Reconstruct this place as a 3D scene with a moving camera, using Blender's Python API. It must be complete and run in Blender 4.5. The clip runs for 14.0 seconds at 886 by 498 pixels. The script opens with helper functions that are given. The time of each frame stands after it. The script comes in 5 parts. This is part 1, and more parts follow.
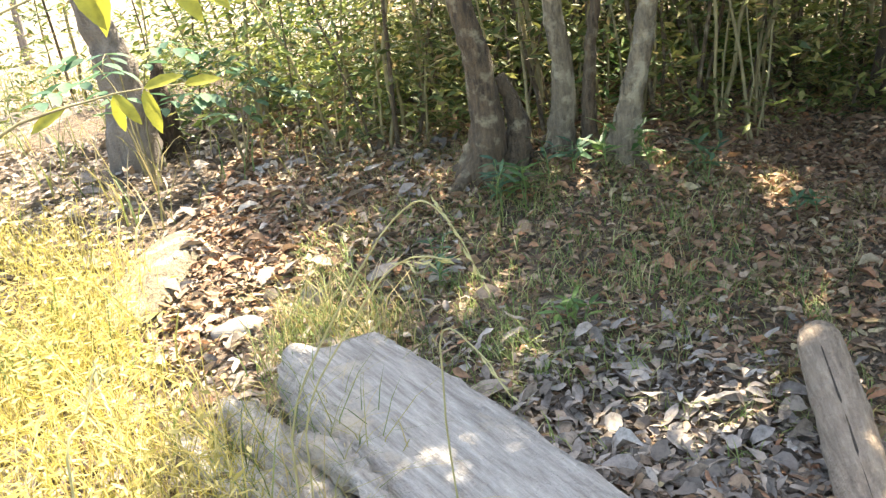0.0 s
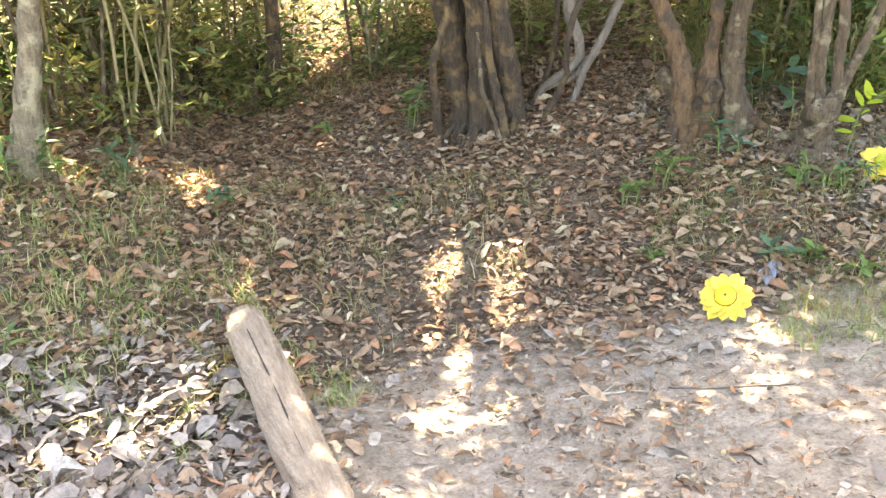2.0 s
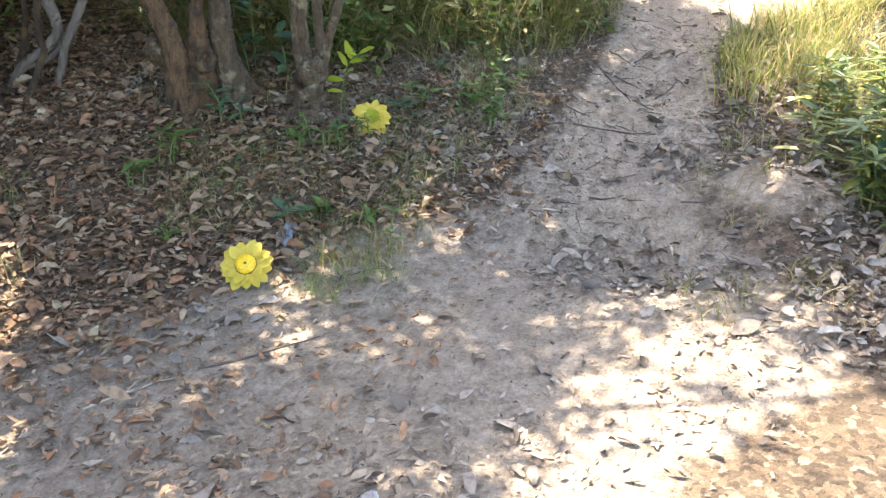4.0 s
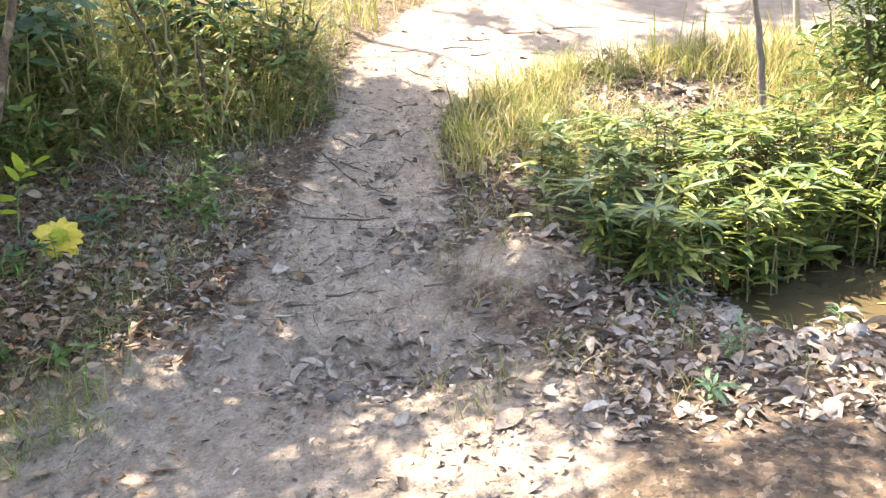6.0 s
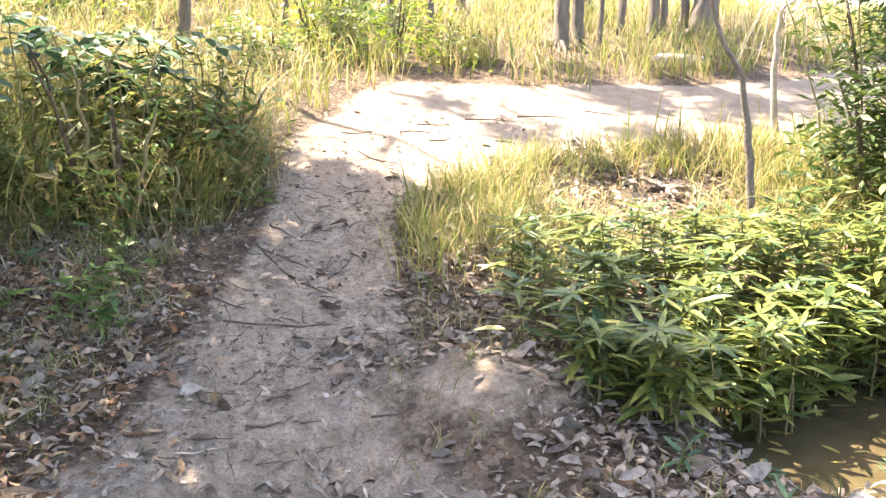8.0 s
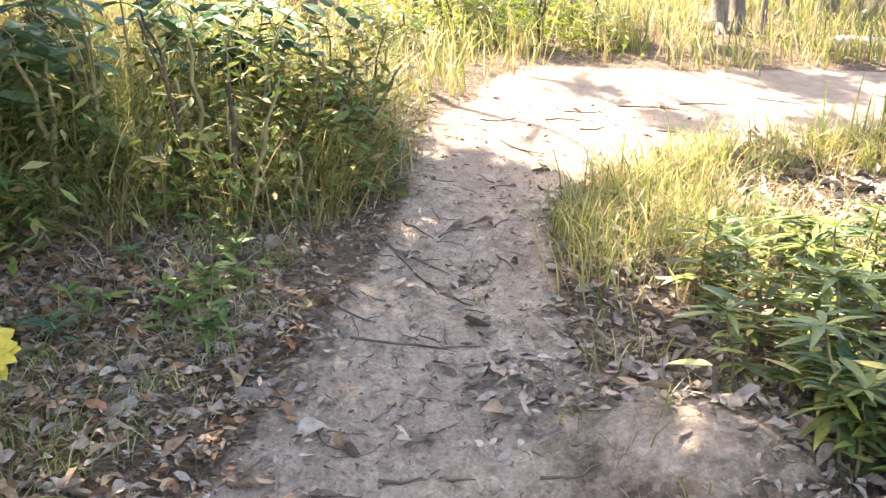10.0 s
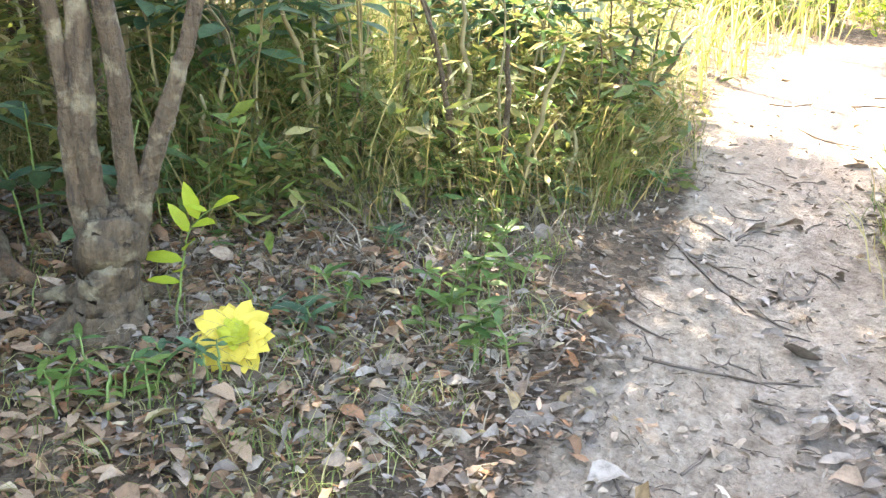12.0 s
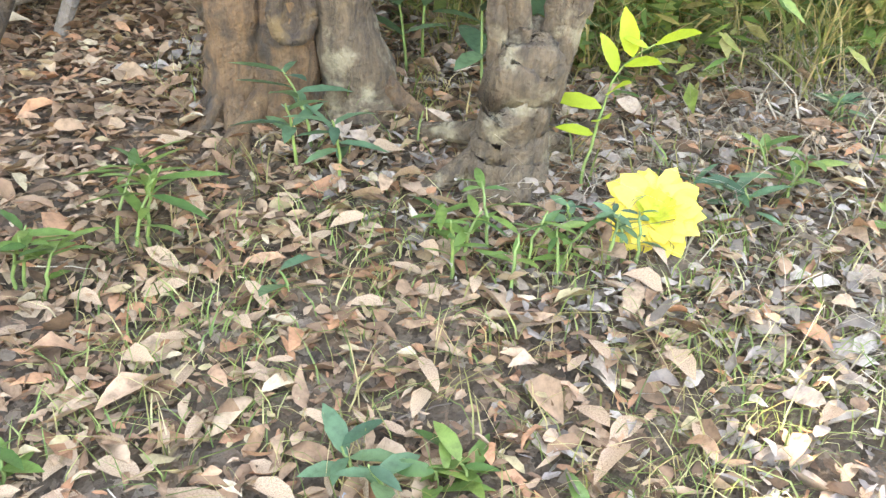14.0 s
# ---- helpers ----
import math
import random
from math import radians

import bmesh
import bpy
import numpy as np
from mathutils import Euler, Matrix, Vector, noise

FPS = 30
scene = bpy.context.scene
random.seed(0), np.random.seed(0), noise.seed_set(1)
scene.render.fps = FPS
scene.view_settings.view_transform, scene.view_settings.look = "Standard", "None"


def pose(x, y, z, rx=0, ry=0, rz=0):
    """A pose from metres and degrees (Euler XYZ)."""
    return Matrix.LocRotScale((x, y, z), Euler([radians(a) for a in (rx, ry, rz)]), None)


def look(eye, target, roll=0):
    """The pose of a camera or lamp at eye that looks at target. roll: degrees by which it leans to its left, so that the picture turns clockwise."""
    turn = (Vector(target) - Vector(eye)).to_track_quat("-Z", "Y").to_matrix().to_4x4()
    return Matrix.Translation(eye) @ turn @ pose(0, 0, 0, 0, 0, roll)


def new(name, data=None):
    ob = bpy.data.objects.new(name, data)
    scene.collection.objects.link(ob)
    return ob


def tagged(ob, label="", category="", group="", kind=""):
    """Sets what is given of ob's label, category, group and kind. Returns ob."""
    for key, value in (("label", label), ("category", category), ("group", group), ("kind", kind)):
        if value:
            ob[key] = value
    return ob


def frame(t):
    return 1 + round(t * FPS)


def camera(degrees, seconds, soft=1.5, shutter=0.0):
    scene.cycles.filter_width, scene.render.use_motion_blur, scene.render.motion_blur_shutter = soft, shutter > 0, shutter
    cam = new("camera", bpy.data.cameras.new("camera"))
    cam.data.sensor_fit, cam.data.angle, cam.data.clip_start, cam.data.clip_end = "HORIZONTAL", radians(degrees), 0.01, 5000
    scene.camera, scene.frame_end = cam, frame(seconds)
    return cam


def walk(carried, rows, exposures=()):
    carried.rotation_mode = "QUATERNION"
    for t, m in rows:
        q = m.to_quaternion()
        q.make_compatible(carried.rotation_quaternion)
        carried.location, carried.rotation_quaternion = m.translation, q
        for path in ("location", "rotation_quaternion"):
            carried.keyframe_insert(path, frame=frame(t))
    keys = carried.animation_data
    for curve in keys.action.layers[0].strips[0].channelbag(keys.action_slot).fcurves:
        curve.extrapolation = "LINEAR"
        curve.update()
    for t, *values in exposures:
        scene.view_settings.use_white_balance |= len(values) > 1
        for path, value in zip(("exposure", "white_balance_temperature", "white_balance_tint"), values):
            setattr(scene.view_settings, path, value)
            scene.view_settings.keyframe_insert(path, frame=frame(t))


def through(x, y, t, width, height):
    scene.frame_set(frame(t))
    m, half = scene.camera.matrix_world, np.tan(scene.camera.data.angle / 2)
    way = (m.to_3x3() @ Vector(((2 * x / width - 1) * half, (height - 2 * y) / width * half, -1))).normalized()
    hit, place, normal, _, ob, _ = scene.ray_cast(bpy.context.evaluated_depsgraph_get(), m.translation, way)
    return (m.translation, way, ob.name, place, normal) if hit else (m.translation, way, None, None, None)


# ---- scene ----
cam = camera(55.9, 14.0, soft=1.35)


PATH = [
    (0, look((0.118, -1.338, 1.646), (0.043, 0.553, 0.998), -8.5)),
    (0.5, look((0.093, -1.347, 1.597), (0.44, 0.508, 0.933), -6.6)),
    (1, look((0.13, -1.352, 1.61), (0.758, 0.412, 0.908), -5.6)),
    (1.5, look((0.169, -1.362, 1.613), (1.055, 0.274, 0.88), -4.5)),
    (2, look((0.21, -1.387, 1.615), (1.311, 0.1, 0.857), -3.5)),
    (2.5, look((0.252, -1.413, 1.601), (1.554, -0.112, 0.819), -2.5)),
    (3, look((0.294, -1.436, 1.582), (1.77, -0.354, 0.775), -1.5)),
    (3.5, look((0.341, -1.459, 1.565), (1.946, -0.603, 0.733), -0.7)),
    (3.7, look((0.362, -1.458, 1.555), (2.008, -0.693, 0.715), -0.3)),
    (5.8, look((0.837, -1.489, 1.386), (2.708, -1.288, 0.711), -2.1)),
    (6, look((0.872, -1.508, 1.394), (2.763, -1.372, 0.757), -2.4)),
    (6.5, look((0.984, -1.491, 1.383), (2.907, -1.511, 0.836), -1.9)),
    (7, look((1.189, -1.479, 1.365), (3.134, -1.535, 0.903), -0.5)),
    (7.2, look((1.255, -1.468, 1.355), (3.202, -1.515, 0.903), -0.2)),
    (9.3, look((2.063, -1.288, 1.199), (4.004, -1.098, 0.757), 0.8)),
    (9.5, look((2.12, -1.25, 1.189), (4.056, -1.016, 0.745), 0.7)),
    (10, look((2.249, -1.195, 1.155), (4.181, -0.922, 0.713), 0.3)),
    (10.5, look((2.441, -1.163, 1.121), (4.355, -0.813, 0.659), 0.5)),
    (11, look((2.55, -1.11, 1.099), (4.436, -0.645, 0.621), 0.7)),
    (11.5, look((2.631, -0.961, 1.079), (4.498, -0.431, 0.599), 1.3)),
    (12, look((2.667, -0.815, 1.058), (4.462, -0.07, 0.585), 1.2)),
    (12.5, look((2.799, -0.664, 1.013), (4.407, 0.392, 0.465), 0.7)),
    (13, look((2.889, -0.548, 0.952), (4.324, 0.651, 0.244), 1.6)),
    (13.5, look((2.893, -0.442, 0.936), (4.261, 0.8, 0.171), 2.8)),
    (14, look((2.82, -0.219, 0.9), (4.237, 0.946, 0.104), 3.9)),
]
walk(cam, PATH, [(0, 2.95, 7300, 9), (0.6, 3.85, 7800, 10), (1.5, 4.2, 8500, 13), (2.5, 4.0, 8400, 16), (3.5, 3.15, 7200, 13), (6, 2.98, 7200, 15), (9.5, 3.12, 7500, 19), (10.5, 3.3, 7400, 19), (11, 3.55, 7300, 17), (11.5, 3.6, 7200, 16), (12.2, 4.3, 7700, 11), (12.6, 4.85, 8200, 10), (13, 5.2, 8200, 13), (14, 4.9, 8500, 16)])

# ---- light ----
SUN_HEADING, SUN_UP = 40.0, 62.0
to_sun = Vector((math.sin(radians(SUN_HEADING)) * math.cos(radians(SUN_UP)), math.cos(radians(SUN_HEADING)) * math.cos(radians(SUN_UP)), math.sin(radians(SUN_UP))))
world = bpy.data.worlds.new("world")
world.use_nodes = True
scene.world = world
sky = world.node_tree.nodes.new("ShaderNodeTexSky")
sky.sky_type, sky.sun_disc, sky.sun_elevation, sky.sun_rotation = "NISHITA", False, radians(SUN_UP), radians(SUN_HEADING)
sky.dust_density = 2.0
world.node_tree.links.new(sky.outputs[0], world.node_tree.nodes["Background"].inputs[0])
world.node_tree.nodes["Background"].inputs[1].default_value = 0.125
sun = new("sun", bpy.data.lights.new("sun", "SUN"))
sun.data.energy, sun.data.angle, sun.data.color = 4.1, radians(0.6), (1.0, 0.94, 0.84)
sun.matrix_world = look(to_sun * 30, (0, 0, 0))

# ---- materials ----
rng = np.random.default_rng(7)


class Nodes:
    """A small wrapper to write node trees briefly."""

    def __init__(self, name):
        self.m = bpy.data.materials.new(name)
        self.m.use_nodes = True
        self.t = self.m.node_tree
        self.b = self.t.nodes["Principled BSDF"]
        self.out = self.t.nodes["Material Output"]

    def add(self, kind, **values):
        n = self.t.nodes.new("ShaderNode" + kind)
        for k, v in values.items():
            if k in n.inputs:
                n.inputs[k].default_value = v
        return n

    def link(self, a, b):
        self.t.links.new(a, b)

    def ramp(self, fac, stops):
        r = self.add("ValToRGB")
        e = r.color_ramp.elements
        while len(e) < len(stops):
            e.new(0.5)
        for el, (p, c) in zip(e, stops):
            el.position, el.color = p, (*c, 1)
        self.link(fac, r.inputs[0])
        return r.outputs[0]

    def noise(self, scale, detail=4.0, rough=0.6, coord=None):
        n = self.add("TexNoise", Scale=scale, Detail=detail, Roughness=rough)
        if coord is not None:
            self.link(coord, n.inputs["Vector"])
        return n.outputs["Fac"]

    def mix(self, fac, a, b, kind="MIX"):
        n = self.add("Mix")
        n.data_type, n.blend_type = "RGBA", kind
        for sock, v in ((n.inputs["Factor"], fac), (n.inputs["A"], a), (n.inputs["B"], b)):
            s = [i for i in n.inputs if i.name == sock.name and i.type in (("VALUE",) if sock.name == "Factor" else ("RGBA",))][0]
            if isinstance(v, (int, float)):
                s.default_value = v
            elif isinstance(v, tuple):
                s.default_value = (*v, 1)
            else:
                self.link(v, s)
        return [o for o in n.outputs if o.type == "RGBA"][0]

    def bump(self, height, strength, distance):
        n = self.add("Bump", Strength=strength, Distance=distance)
        self.link(height, n.inputs["Height"])
        self.link(n.outputs[0], self.b.inputs["Normal"])
        return n.outputs[0]


def leaf_material(name, stops, through=0.35, gloss=0.35, spots=0.25):
    """Thin leaf: coloured per leaf, blotched, partly letting light through."""
    k = Nodes(name)
    geo = k.add("NewGeometry")
    col = k.ramp(geo.outputs["Random Per Island"], stops)
    obj = k.add("TexCoord").outputs["Object"]
    blot = k.noise(38.0, 5.0, 0.7, obj)
    dark = k.ramp(blot, [(0.32, (0.45, 0.43, 0.4)), (0.5, (0.85, 0.83, 0.8)), (0.68, (1.1, 1.07, 1.02))])
    col = k.mix(min(1.0, spots * 3), col, dark, "MULTIPLY")
    k.link(col, k.b.inputs["Base Color"])
    k.b.inputs["Roughness"].default_value = 1 - gloss
    k.b.inputs["Specular IOR Level"].default_value = 0.4
    k.bump(blot, 0.35, 0.004)
    tr = k.add("BsdfTranslucent")
    k.link(col, tr.inputs["Color"])
    mx = k.add("MixShader", Fac=through)
    k.link(k.b.outputs[0], mx.inputs[1])
    k.link(tr.outputs[0], mx.inputs[2])
    k.link(mx.outputs[0], k.out.inputs["Surface"])
    return k.m


def bark_material(name, dark, light, moss, scale=1.0, patch=0.55, lying=False):
    k = Nodes(name)
    tc = k.add("TexCoord").outputs["Object"]
    mp = k.add("Mapping")
    mp.inputs["Scale"].default_value = (28 * scale, 28 * scale, 5 * scale)
    if lying:
        mp.vector_type = "TEXTURE"
        mp.inputs["Scale"].default_value = (1 / (55 * scale), 1 / (4 * scale), 1 / (55 * scale))
        mp.inputs["Rotation"].default_value = (0, 0, radians(lying))
    k.link(tc, mp.inputs["Vector"])
    streak = k.noise(1.0, 6.0, 0.7, mp.outputs[0])
    big = k.noise(6.0 * scale, 4.0, 0.6, tc)
    col = k.ramp(streak, [(0.3, dark), (0.7, light)])
    col = k.mix(k.ramp(big, [(patch - 0.06, (0, 0, 0)), (patch + 0.06, (1, 1, 1))]), col, moss)
    k.link(col, k.b.inputs["Base Color"])
    k.b.inputs["Roughness"].default_value = 0.92
    both = k.add("Math")
    both.operation = "ADD"
    k.link(streak, both.inputs[0])
    k.link(k.noise(60.0, 3.0, 0.6, tc), both.inputs[1])
    k.bump(both.outputs[0], 1.0, 0.02)
    return k.m


def plain(name, col, rough=0.6, var=0.25, scale=30.0, bump=0.2):
    k = Nodes(name)
    tc = k.add("TexCoord").outputs["Object"]
    n = k.noise(scale, 4.0, 0.6, tc)
    lo, hi = tuple(c * (1 - var) for c in col), tuple(min(1, c * (1 + var)) for c in col)
    k.link(k.ramp(n, [(0.3, lo), (0.7, hi)]), k.b.inputs["Base Color"])
    k.b.inputs["Roughness"].default_value = rough
    k.bump(n, bump, 0.004)
    return k.m


def ground_material():
    """Soil, trodden dirt and pale sand, blended by what lies where."""
    k = Nodes("earth")
    tc = k.add("TexCoord").outputs["Object"]
    fine, mid, big = k.noise(70.0, 6.0, 0.7, tc), k.noise(9.0, 5.0, 0.65, tc), k.noise(1.3, 4.0, 0.6, tc)
    soil = k.ramp(fine, [(0.3, (0.09, 0.07, 0.05)), (0.7, (0.24, 0.19, 0.14))])
    cell = k.add("TexVoronoi", Scale=42.0)
    cell.inputs["Randomness"].default_value = 1.0
    warp = k.add("VectorMath")
    warp.operation = "MULTIPLY_ADD"
    nz = k.add("TexNoise", Scale=30.0, Detail=3.0)
    k.link(tc, nz.inputs["Vector"])
    warp.inputs[1].default_value = (0.05, 0.05, 0.05)
    k.link(nz.outputs["Color"], warp.inputs[0])
    k.link(tc, warp.inputs[2])
    k.link(warp.outputs[0], cell.inputs["Vector"])
    sep = k.add("SeparateColor")
    k.link(cell.outputs["Color"], sep.inputs[0])
    crumbs = k.ramp(sep.outputs[0], [(0.0, (0.045, 0.032, 0.022)), (0.4, (0.11, 0.078, 0.05)), (0.7, (0.19, 0.14, 0.095)), (0.85, (0.2, 0.12, 0.07)), (1.0, (0.36, 0.29, 0.22))])
    soil = k.mix(0.7, soil, crumbs)
    dirt = k.ramp(mid, [(0.3, (0.31, 0.25, 0.19)), (0.55, (0.46, 0.38, 0.295)), (0.75, (0.56, 0.47, 0.38))])
    dirt = k.mix(0.75, dirt, k.ramp(fine, [(0.33, (0.58, 0.56, 0.54)), (0.58, (1.05, 1.05, 1.05))]), "MULTIPLY")
    dirt = k.mix(0.6, dirt, k.ramp(big, [(0.35, (0.9, 0.9, 0.93)), (0.65, (1.04, 1.02, 0.98))]), "MULTIPLY")
    dirt = k.mix(0.8, dirt, k.ramp(k.noise(26.0, 5.0, 0.7, tc), [(0.34, (0.62, 0.6, 0.58)), (0.5, (0.95, 0.95, 0.95)), (0.66, (1.12, 1.12, 1.1))]), "MULTIPLY")
    sand = k.ramp(mid, [(0.3, (0.3, 0.235, 0.175)), (0.7, (0.42, 0.345, 0.27))])
    sand = k.mix(0.5, sand, k.ramp(fine, [(0.3, (0.7, 0.68, 0.66)), (0.55, (1, 1, 1))]), "MULTIPLY")

    def mask(name):
        a = k.add("Attribute")
        a.attribute_name = name
        s = k.add("Math")
        s.operation = "ADD"
        k.link(a.outputs["Fac"], s.inputs[0])
        j = k.add("Math")
        j.operation = "MULTIPLY_ADD"
        j.inputs[1].default_value, j.inputs[2].default_value = 0.9, -0.45
        k.link(mid, j.inputs[0])
        k.link(j.outputs[0], s.inputs[1])
        return k.ramp(s.outputs[0], [(0.35, (0, 0, 0)), (0.65, (1, 1, 1))])

    col = k.mix(mask("dirt"), soil, dirt)
    col = k.mix(mask("sand"), col, sand)
    k.link(col, k.b.inputs["Base Color"])
    k.b.inputs["Roughness"].default_value = 0.95
    k.b.inputs["Specular IOR Level"].default_value = 0.2
    h = k.add("Math")
    h.operation = "MULTIPLY_ADD"
    h.inputs[1].default_value = 2.5
    k.link(mid, h.inputs[0])
    k.link(fine, h.inputs[2])
    k.bump(h.outputs[0], 1.0, 0.032)
    return k.m


M_EARTH = ground_material()
M_LITTER = leaf_material("fallen_leaves", [(0.0, (0.12, 0.074, 0.044)), (0.25, (0.24, 0.145, 0.085)), (0.5, (0.36, 0.245, 0.155)), (0.64, (0.41, 0.3, 0.2)), (0.76, (0.39, 0.195, 0.1)), (0.86, (0.3, 0.16, 0.09)), (0.93, (0.34, 0.28, 0.15)), (1.0, (0.5, 0.4, 0.28))], 0.15, 0.2, 0.33)
M_LITTER_GREY = leaf_material("grey_fallen_leaves", [(0.0, (0.12, 0.1, 0.08)), (0.4, (0.25, 0.21, 0.175)), (0.75, (0.37, 0.325, 0.275)), (0.9, (0.32, 0.23, 0.155)), (1.0, (0.47, 0.43, 0.37))], 0.1, 0.2, 0.33)
M_DEBRIS = leaf_material("trodden_debris", [(0.0, (0.10, 0.075, 0.055)), (0.6, (0.24, 0.19, 0.14)), (0.85, (0.36, 0.28, 0.2)), (1.0, (0.5, 0.42, 0.33))], 0.05, 0.2)
M_GOLD = leaf_material("golden_herbs", [(0.0, (0.27, 0.23, 0.05)), (0.5, (0.42, 0.35, 0.085)), (1.0, (0.55, 0.47, 0.2))], 0.45, 0.4, 0.1)
M_CROWN = leaf_material("tree_leaves", [(0.0, (0.04, 0.075, 0.02)), (0.6, (0.075, 0.13, 0.03)), (1.0, (0.13, 0.16, 0.035))], 0.3, 0.45)
M_BAMBOO = leaf_material("thicket_leaves", [(0.0, (0.06, 0.085, 0.025)), (0.4, (0.13, 0.17, 0.045)), (0.68, (0.27, 0.28, 0.075)), (0.86, (0.31, 0.28, 0.11)), (1.0, (0.31, 0.2, 0.1))], 0.38, 0.45)
M_BROAD = leaf_material("broad_leaves", [(0.0, (0.045, 0.1, 0.055)), (0.5, (0.085, 0.17, 0.09)), (1.0, (0.14, 0.23, 0.1))], 0.4, 0.38)
M_HERB = leaf_material("herb_leaves", [(0.0, (0.06, 0.13, 0.035)), (0.5, (0.11, 0.2, 0.05)), (1.0, (0.2, 0.27, 0.06))], 0.35, 0.5)
M_CREEK = leaf_material("creek_plant_leaves", [(0.0, (0.055, 0.105, 0.035)), (0.4, (0.16, 0.205, 0.05)), (0.8, (0.3, 0.33, 0.08)), (1.0, (0.42, 0.4, 0.12))], 0.32, 0.6)
M_LIME = leaf_material("young_leaves", [(0.0, (0.22, 0.34, 0.03)), (1.0, (0.42, 0.48, 0.04))], 0.45, 0.5, 0.1)
M_GRASS_DRY = leaf_material("dry_grass", [(0.0, (0.30, 0.22, 0.06)), (0.5, (0.46, 0.36, 0.11)), (1.0, (0.58, 0.48, 0.2))], 0.4, 0.35, 0.1)
M_GRASS = leaf_material("grass_blades", [(0.0, (0.075, 0.11, 0.03)), (0.3, (0.15, 0.19, 0.05)), (0.55, (0.26, 0.24, 0.08)), (0.8, (0.38, 0.3, 0.13)), (1.0, (0.46, 0.37, 0.2))], 0.35, 0.4, 0.1)
M_GRASS_FIELD = leaf_material("field_grass", [(0.0, (0.11, 0.17, 0.035)), (0.35, (0.22, 0.25, 0.06)), (0.6, (0.34, 0.3, 0.1)), (0.85, (0.48, 0.4, 0.2)), (1.0, (0.3, 0.2, 0.1))], 0.4, 0.35, 0.1)
M_GRASS_FRESH = leaf_material("fresh_grass", [(0.0, (0.12, 0.19, 0.05)), (0.5, (0.22, 0.28, 0.08)), (0.8, (0.36, 0.36, 0.14)), (1.0, (0.45, 0.4, 0.2))], 0.35, 0.35, 0.1)
M_STALK = leaf_material("grass_stalks", [(0.0, (0.3, 0.3, 0.13)), (1.0, (0.44, 0.4, 0.2))], 0.3, 0.35, 0.1)
M_STRAW = leaf_material("dead_straw", [(0.0, (0.13, 0.105, 0.075)), (0.5, (0.27, 0.225, 0.16)), (1.0, (0.42, 0.36, 0.26))], 0.2, 0.25, 0.1)
M_BARK = bark_material("tree_bark", (0.03, 0.021, 0.013), (0.15, 0.108, 0.062), (0.225, 0.19, 0.12), 1.6, 0.6)
M_BARK_PALE = bark_material("pale_bark", (0.07, 0.055, 0.035), (0.26, 0.21, 0.135), (0.31, 0.27, 0.18), 1.6, 0.55)
M_BARK_DARK = bark_material("dark_bark", (0.018, 0.013, 0.009), (0.088, 0.06, 0.035), (0.14, 0.092, 0.04), 1.4, 0.57)
M_BARK_ORANGE = bark_material("weathered_bark", (0.045, 0.028, 0.016), (0.18, 0.105, 0.048), (0.05, 0.036, 0.023), 1.6, 0.56)
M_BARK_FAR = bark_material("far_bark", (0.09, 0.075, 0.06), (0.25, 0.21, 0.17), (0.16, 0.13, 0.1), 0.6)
M_STEM = plain("stems", (0.19, 0.16, 0.075), 0.7, 0.4, 12.0)
M_STEM_GREEN = plain("green_stems", (0.13, 0.19, 0.05), 0.6, 0.3, 20.0)
M_WOOD_GREY = bark_material("weathered_wood", (0.16, 0.14, 0.115), (0.46, 0.42, 0.365), (0.40, 0.33, 0.24), 0.8, 0.64, 33.6)
M_WOOD_TAN = bark_material("bare_log_wood", (0.15, 0.105, 0.07), (0.38, 0.29, 0.2), (0.42, 0.36, 0.28), 0.7, 0.62, -12.2)
M_TWIG = plain("twig_wood", (0.10, 0.075, 0.055), 0.85, 0.45, 25.0)
M_TWIG_PALE = plain("bleached_twig_wood", (0.42, 0.36, 0.28), 0.85, 0.25, 25.0)
M_STONE = plain("stone", (0.15, 0.145, 0.135), 0.85, 0.45, 14.0, 0.6)
M_PETAL = leaf_material("yellow_petals", [(0.0, (0.6, 0.42, 0.035)), (0.5, (0.68, 0.53, 0.075)), (1.0, (0.74, 0.62, 0.13))], 0.3, 0.35, 0.12)
M_PETAL_PALE = leaf_material("pale_petals", [(0.0, (0.34, 0.4, 0.03)), (1.0, (0.5, 0.5, 0.05))], 0.3, 0.35, 0.2)
M_HANG = leaf_material("yellowing_leaves", [(0.0, (0.15, 0.19, 0.03)), (0.5, (0.3, 0.3, 0.04)), (1.0, (0.48, 0.42, 0.06))], 0.5, 0.4, 0.2)
M_DISC = plain("flower_disc", (0.78, 0.5, 0.02), 0.6, 0.25, 120.0, 0.5)
M_DISC_RIM = plain("flower_disc_rim", (0.16, 0.09, 0.015), 0.7, 0.3, 90.0)
M_CLEAR = Nodes("clear_plastic").m
M_CLEAR.node_tree.nodes["Principled BSDF"].inputs["Transmission Weight"].default_value = 0.85
M_CLEAR.node_tree.nodes["Principled BSDF"].inputs["Roughness"].default_value = 0.12
M_CLEAR.node_tree.nodes["Principled BSDF"].inputs["IOR"].default_value = 1.2
M_SCRAP = plain("plastic_scrap", (0.55, 0.56, 0.58), 0.4, 0.15, 15.0)
M_SCRAP_GREY = plain("grey_plastic", (0.2, 0.22, 0.25), 0.35, 0.3, 25.0)


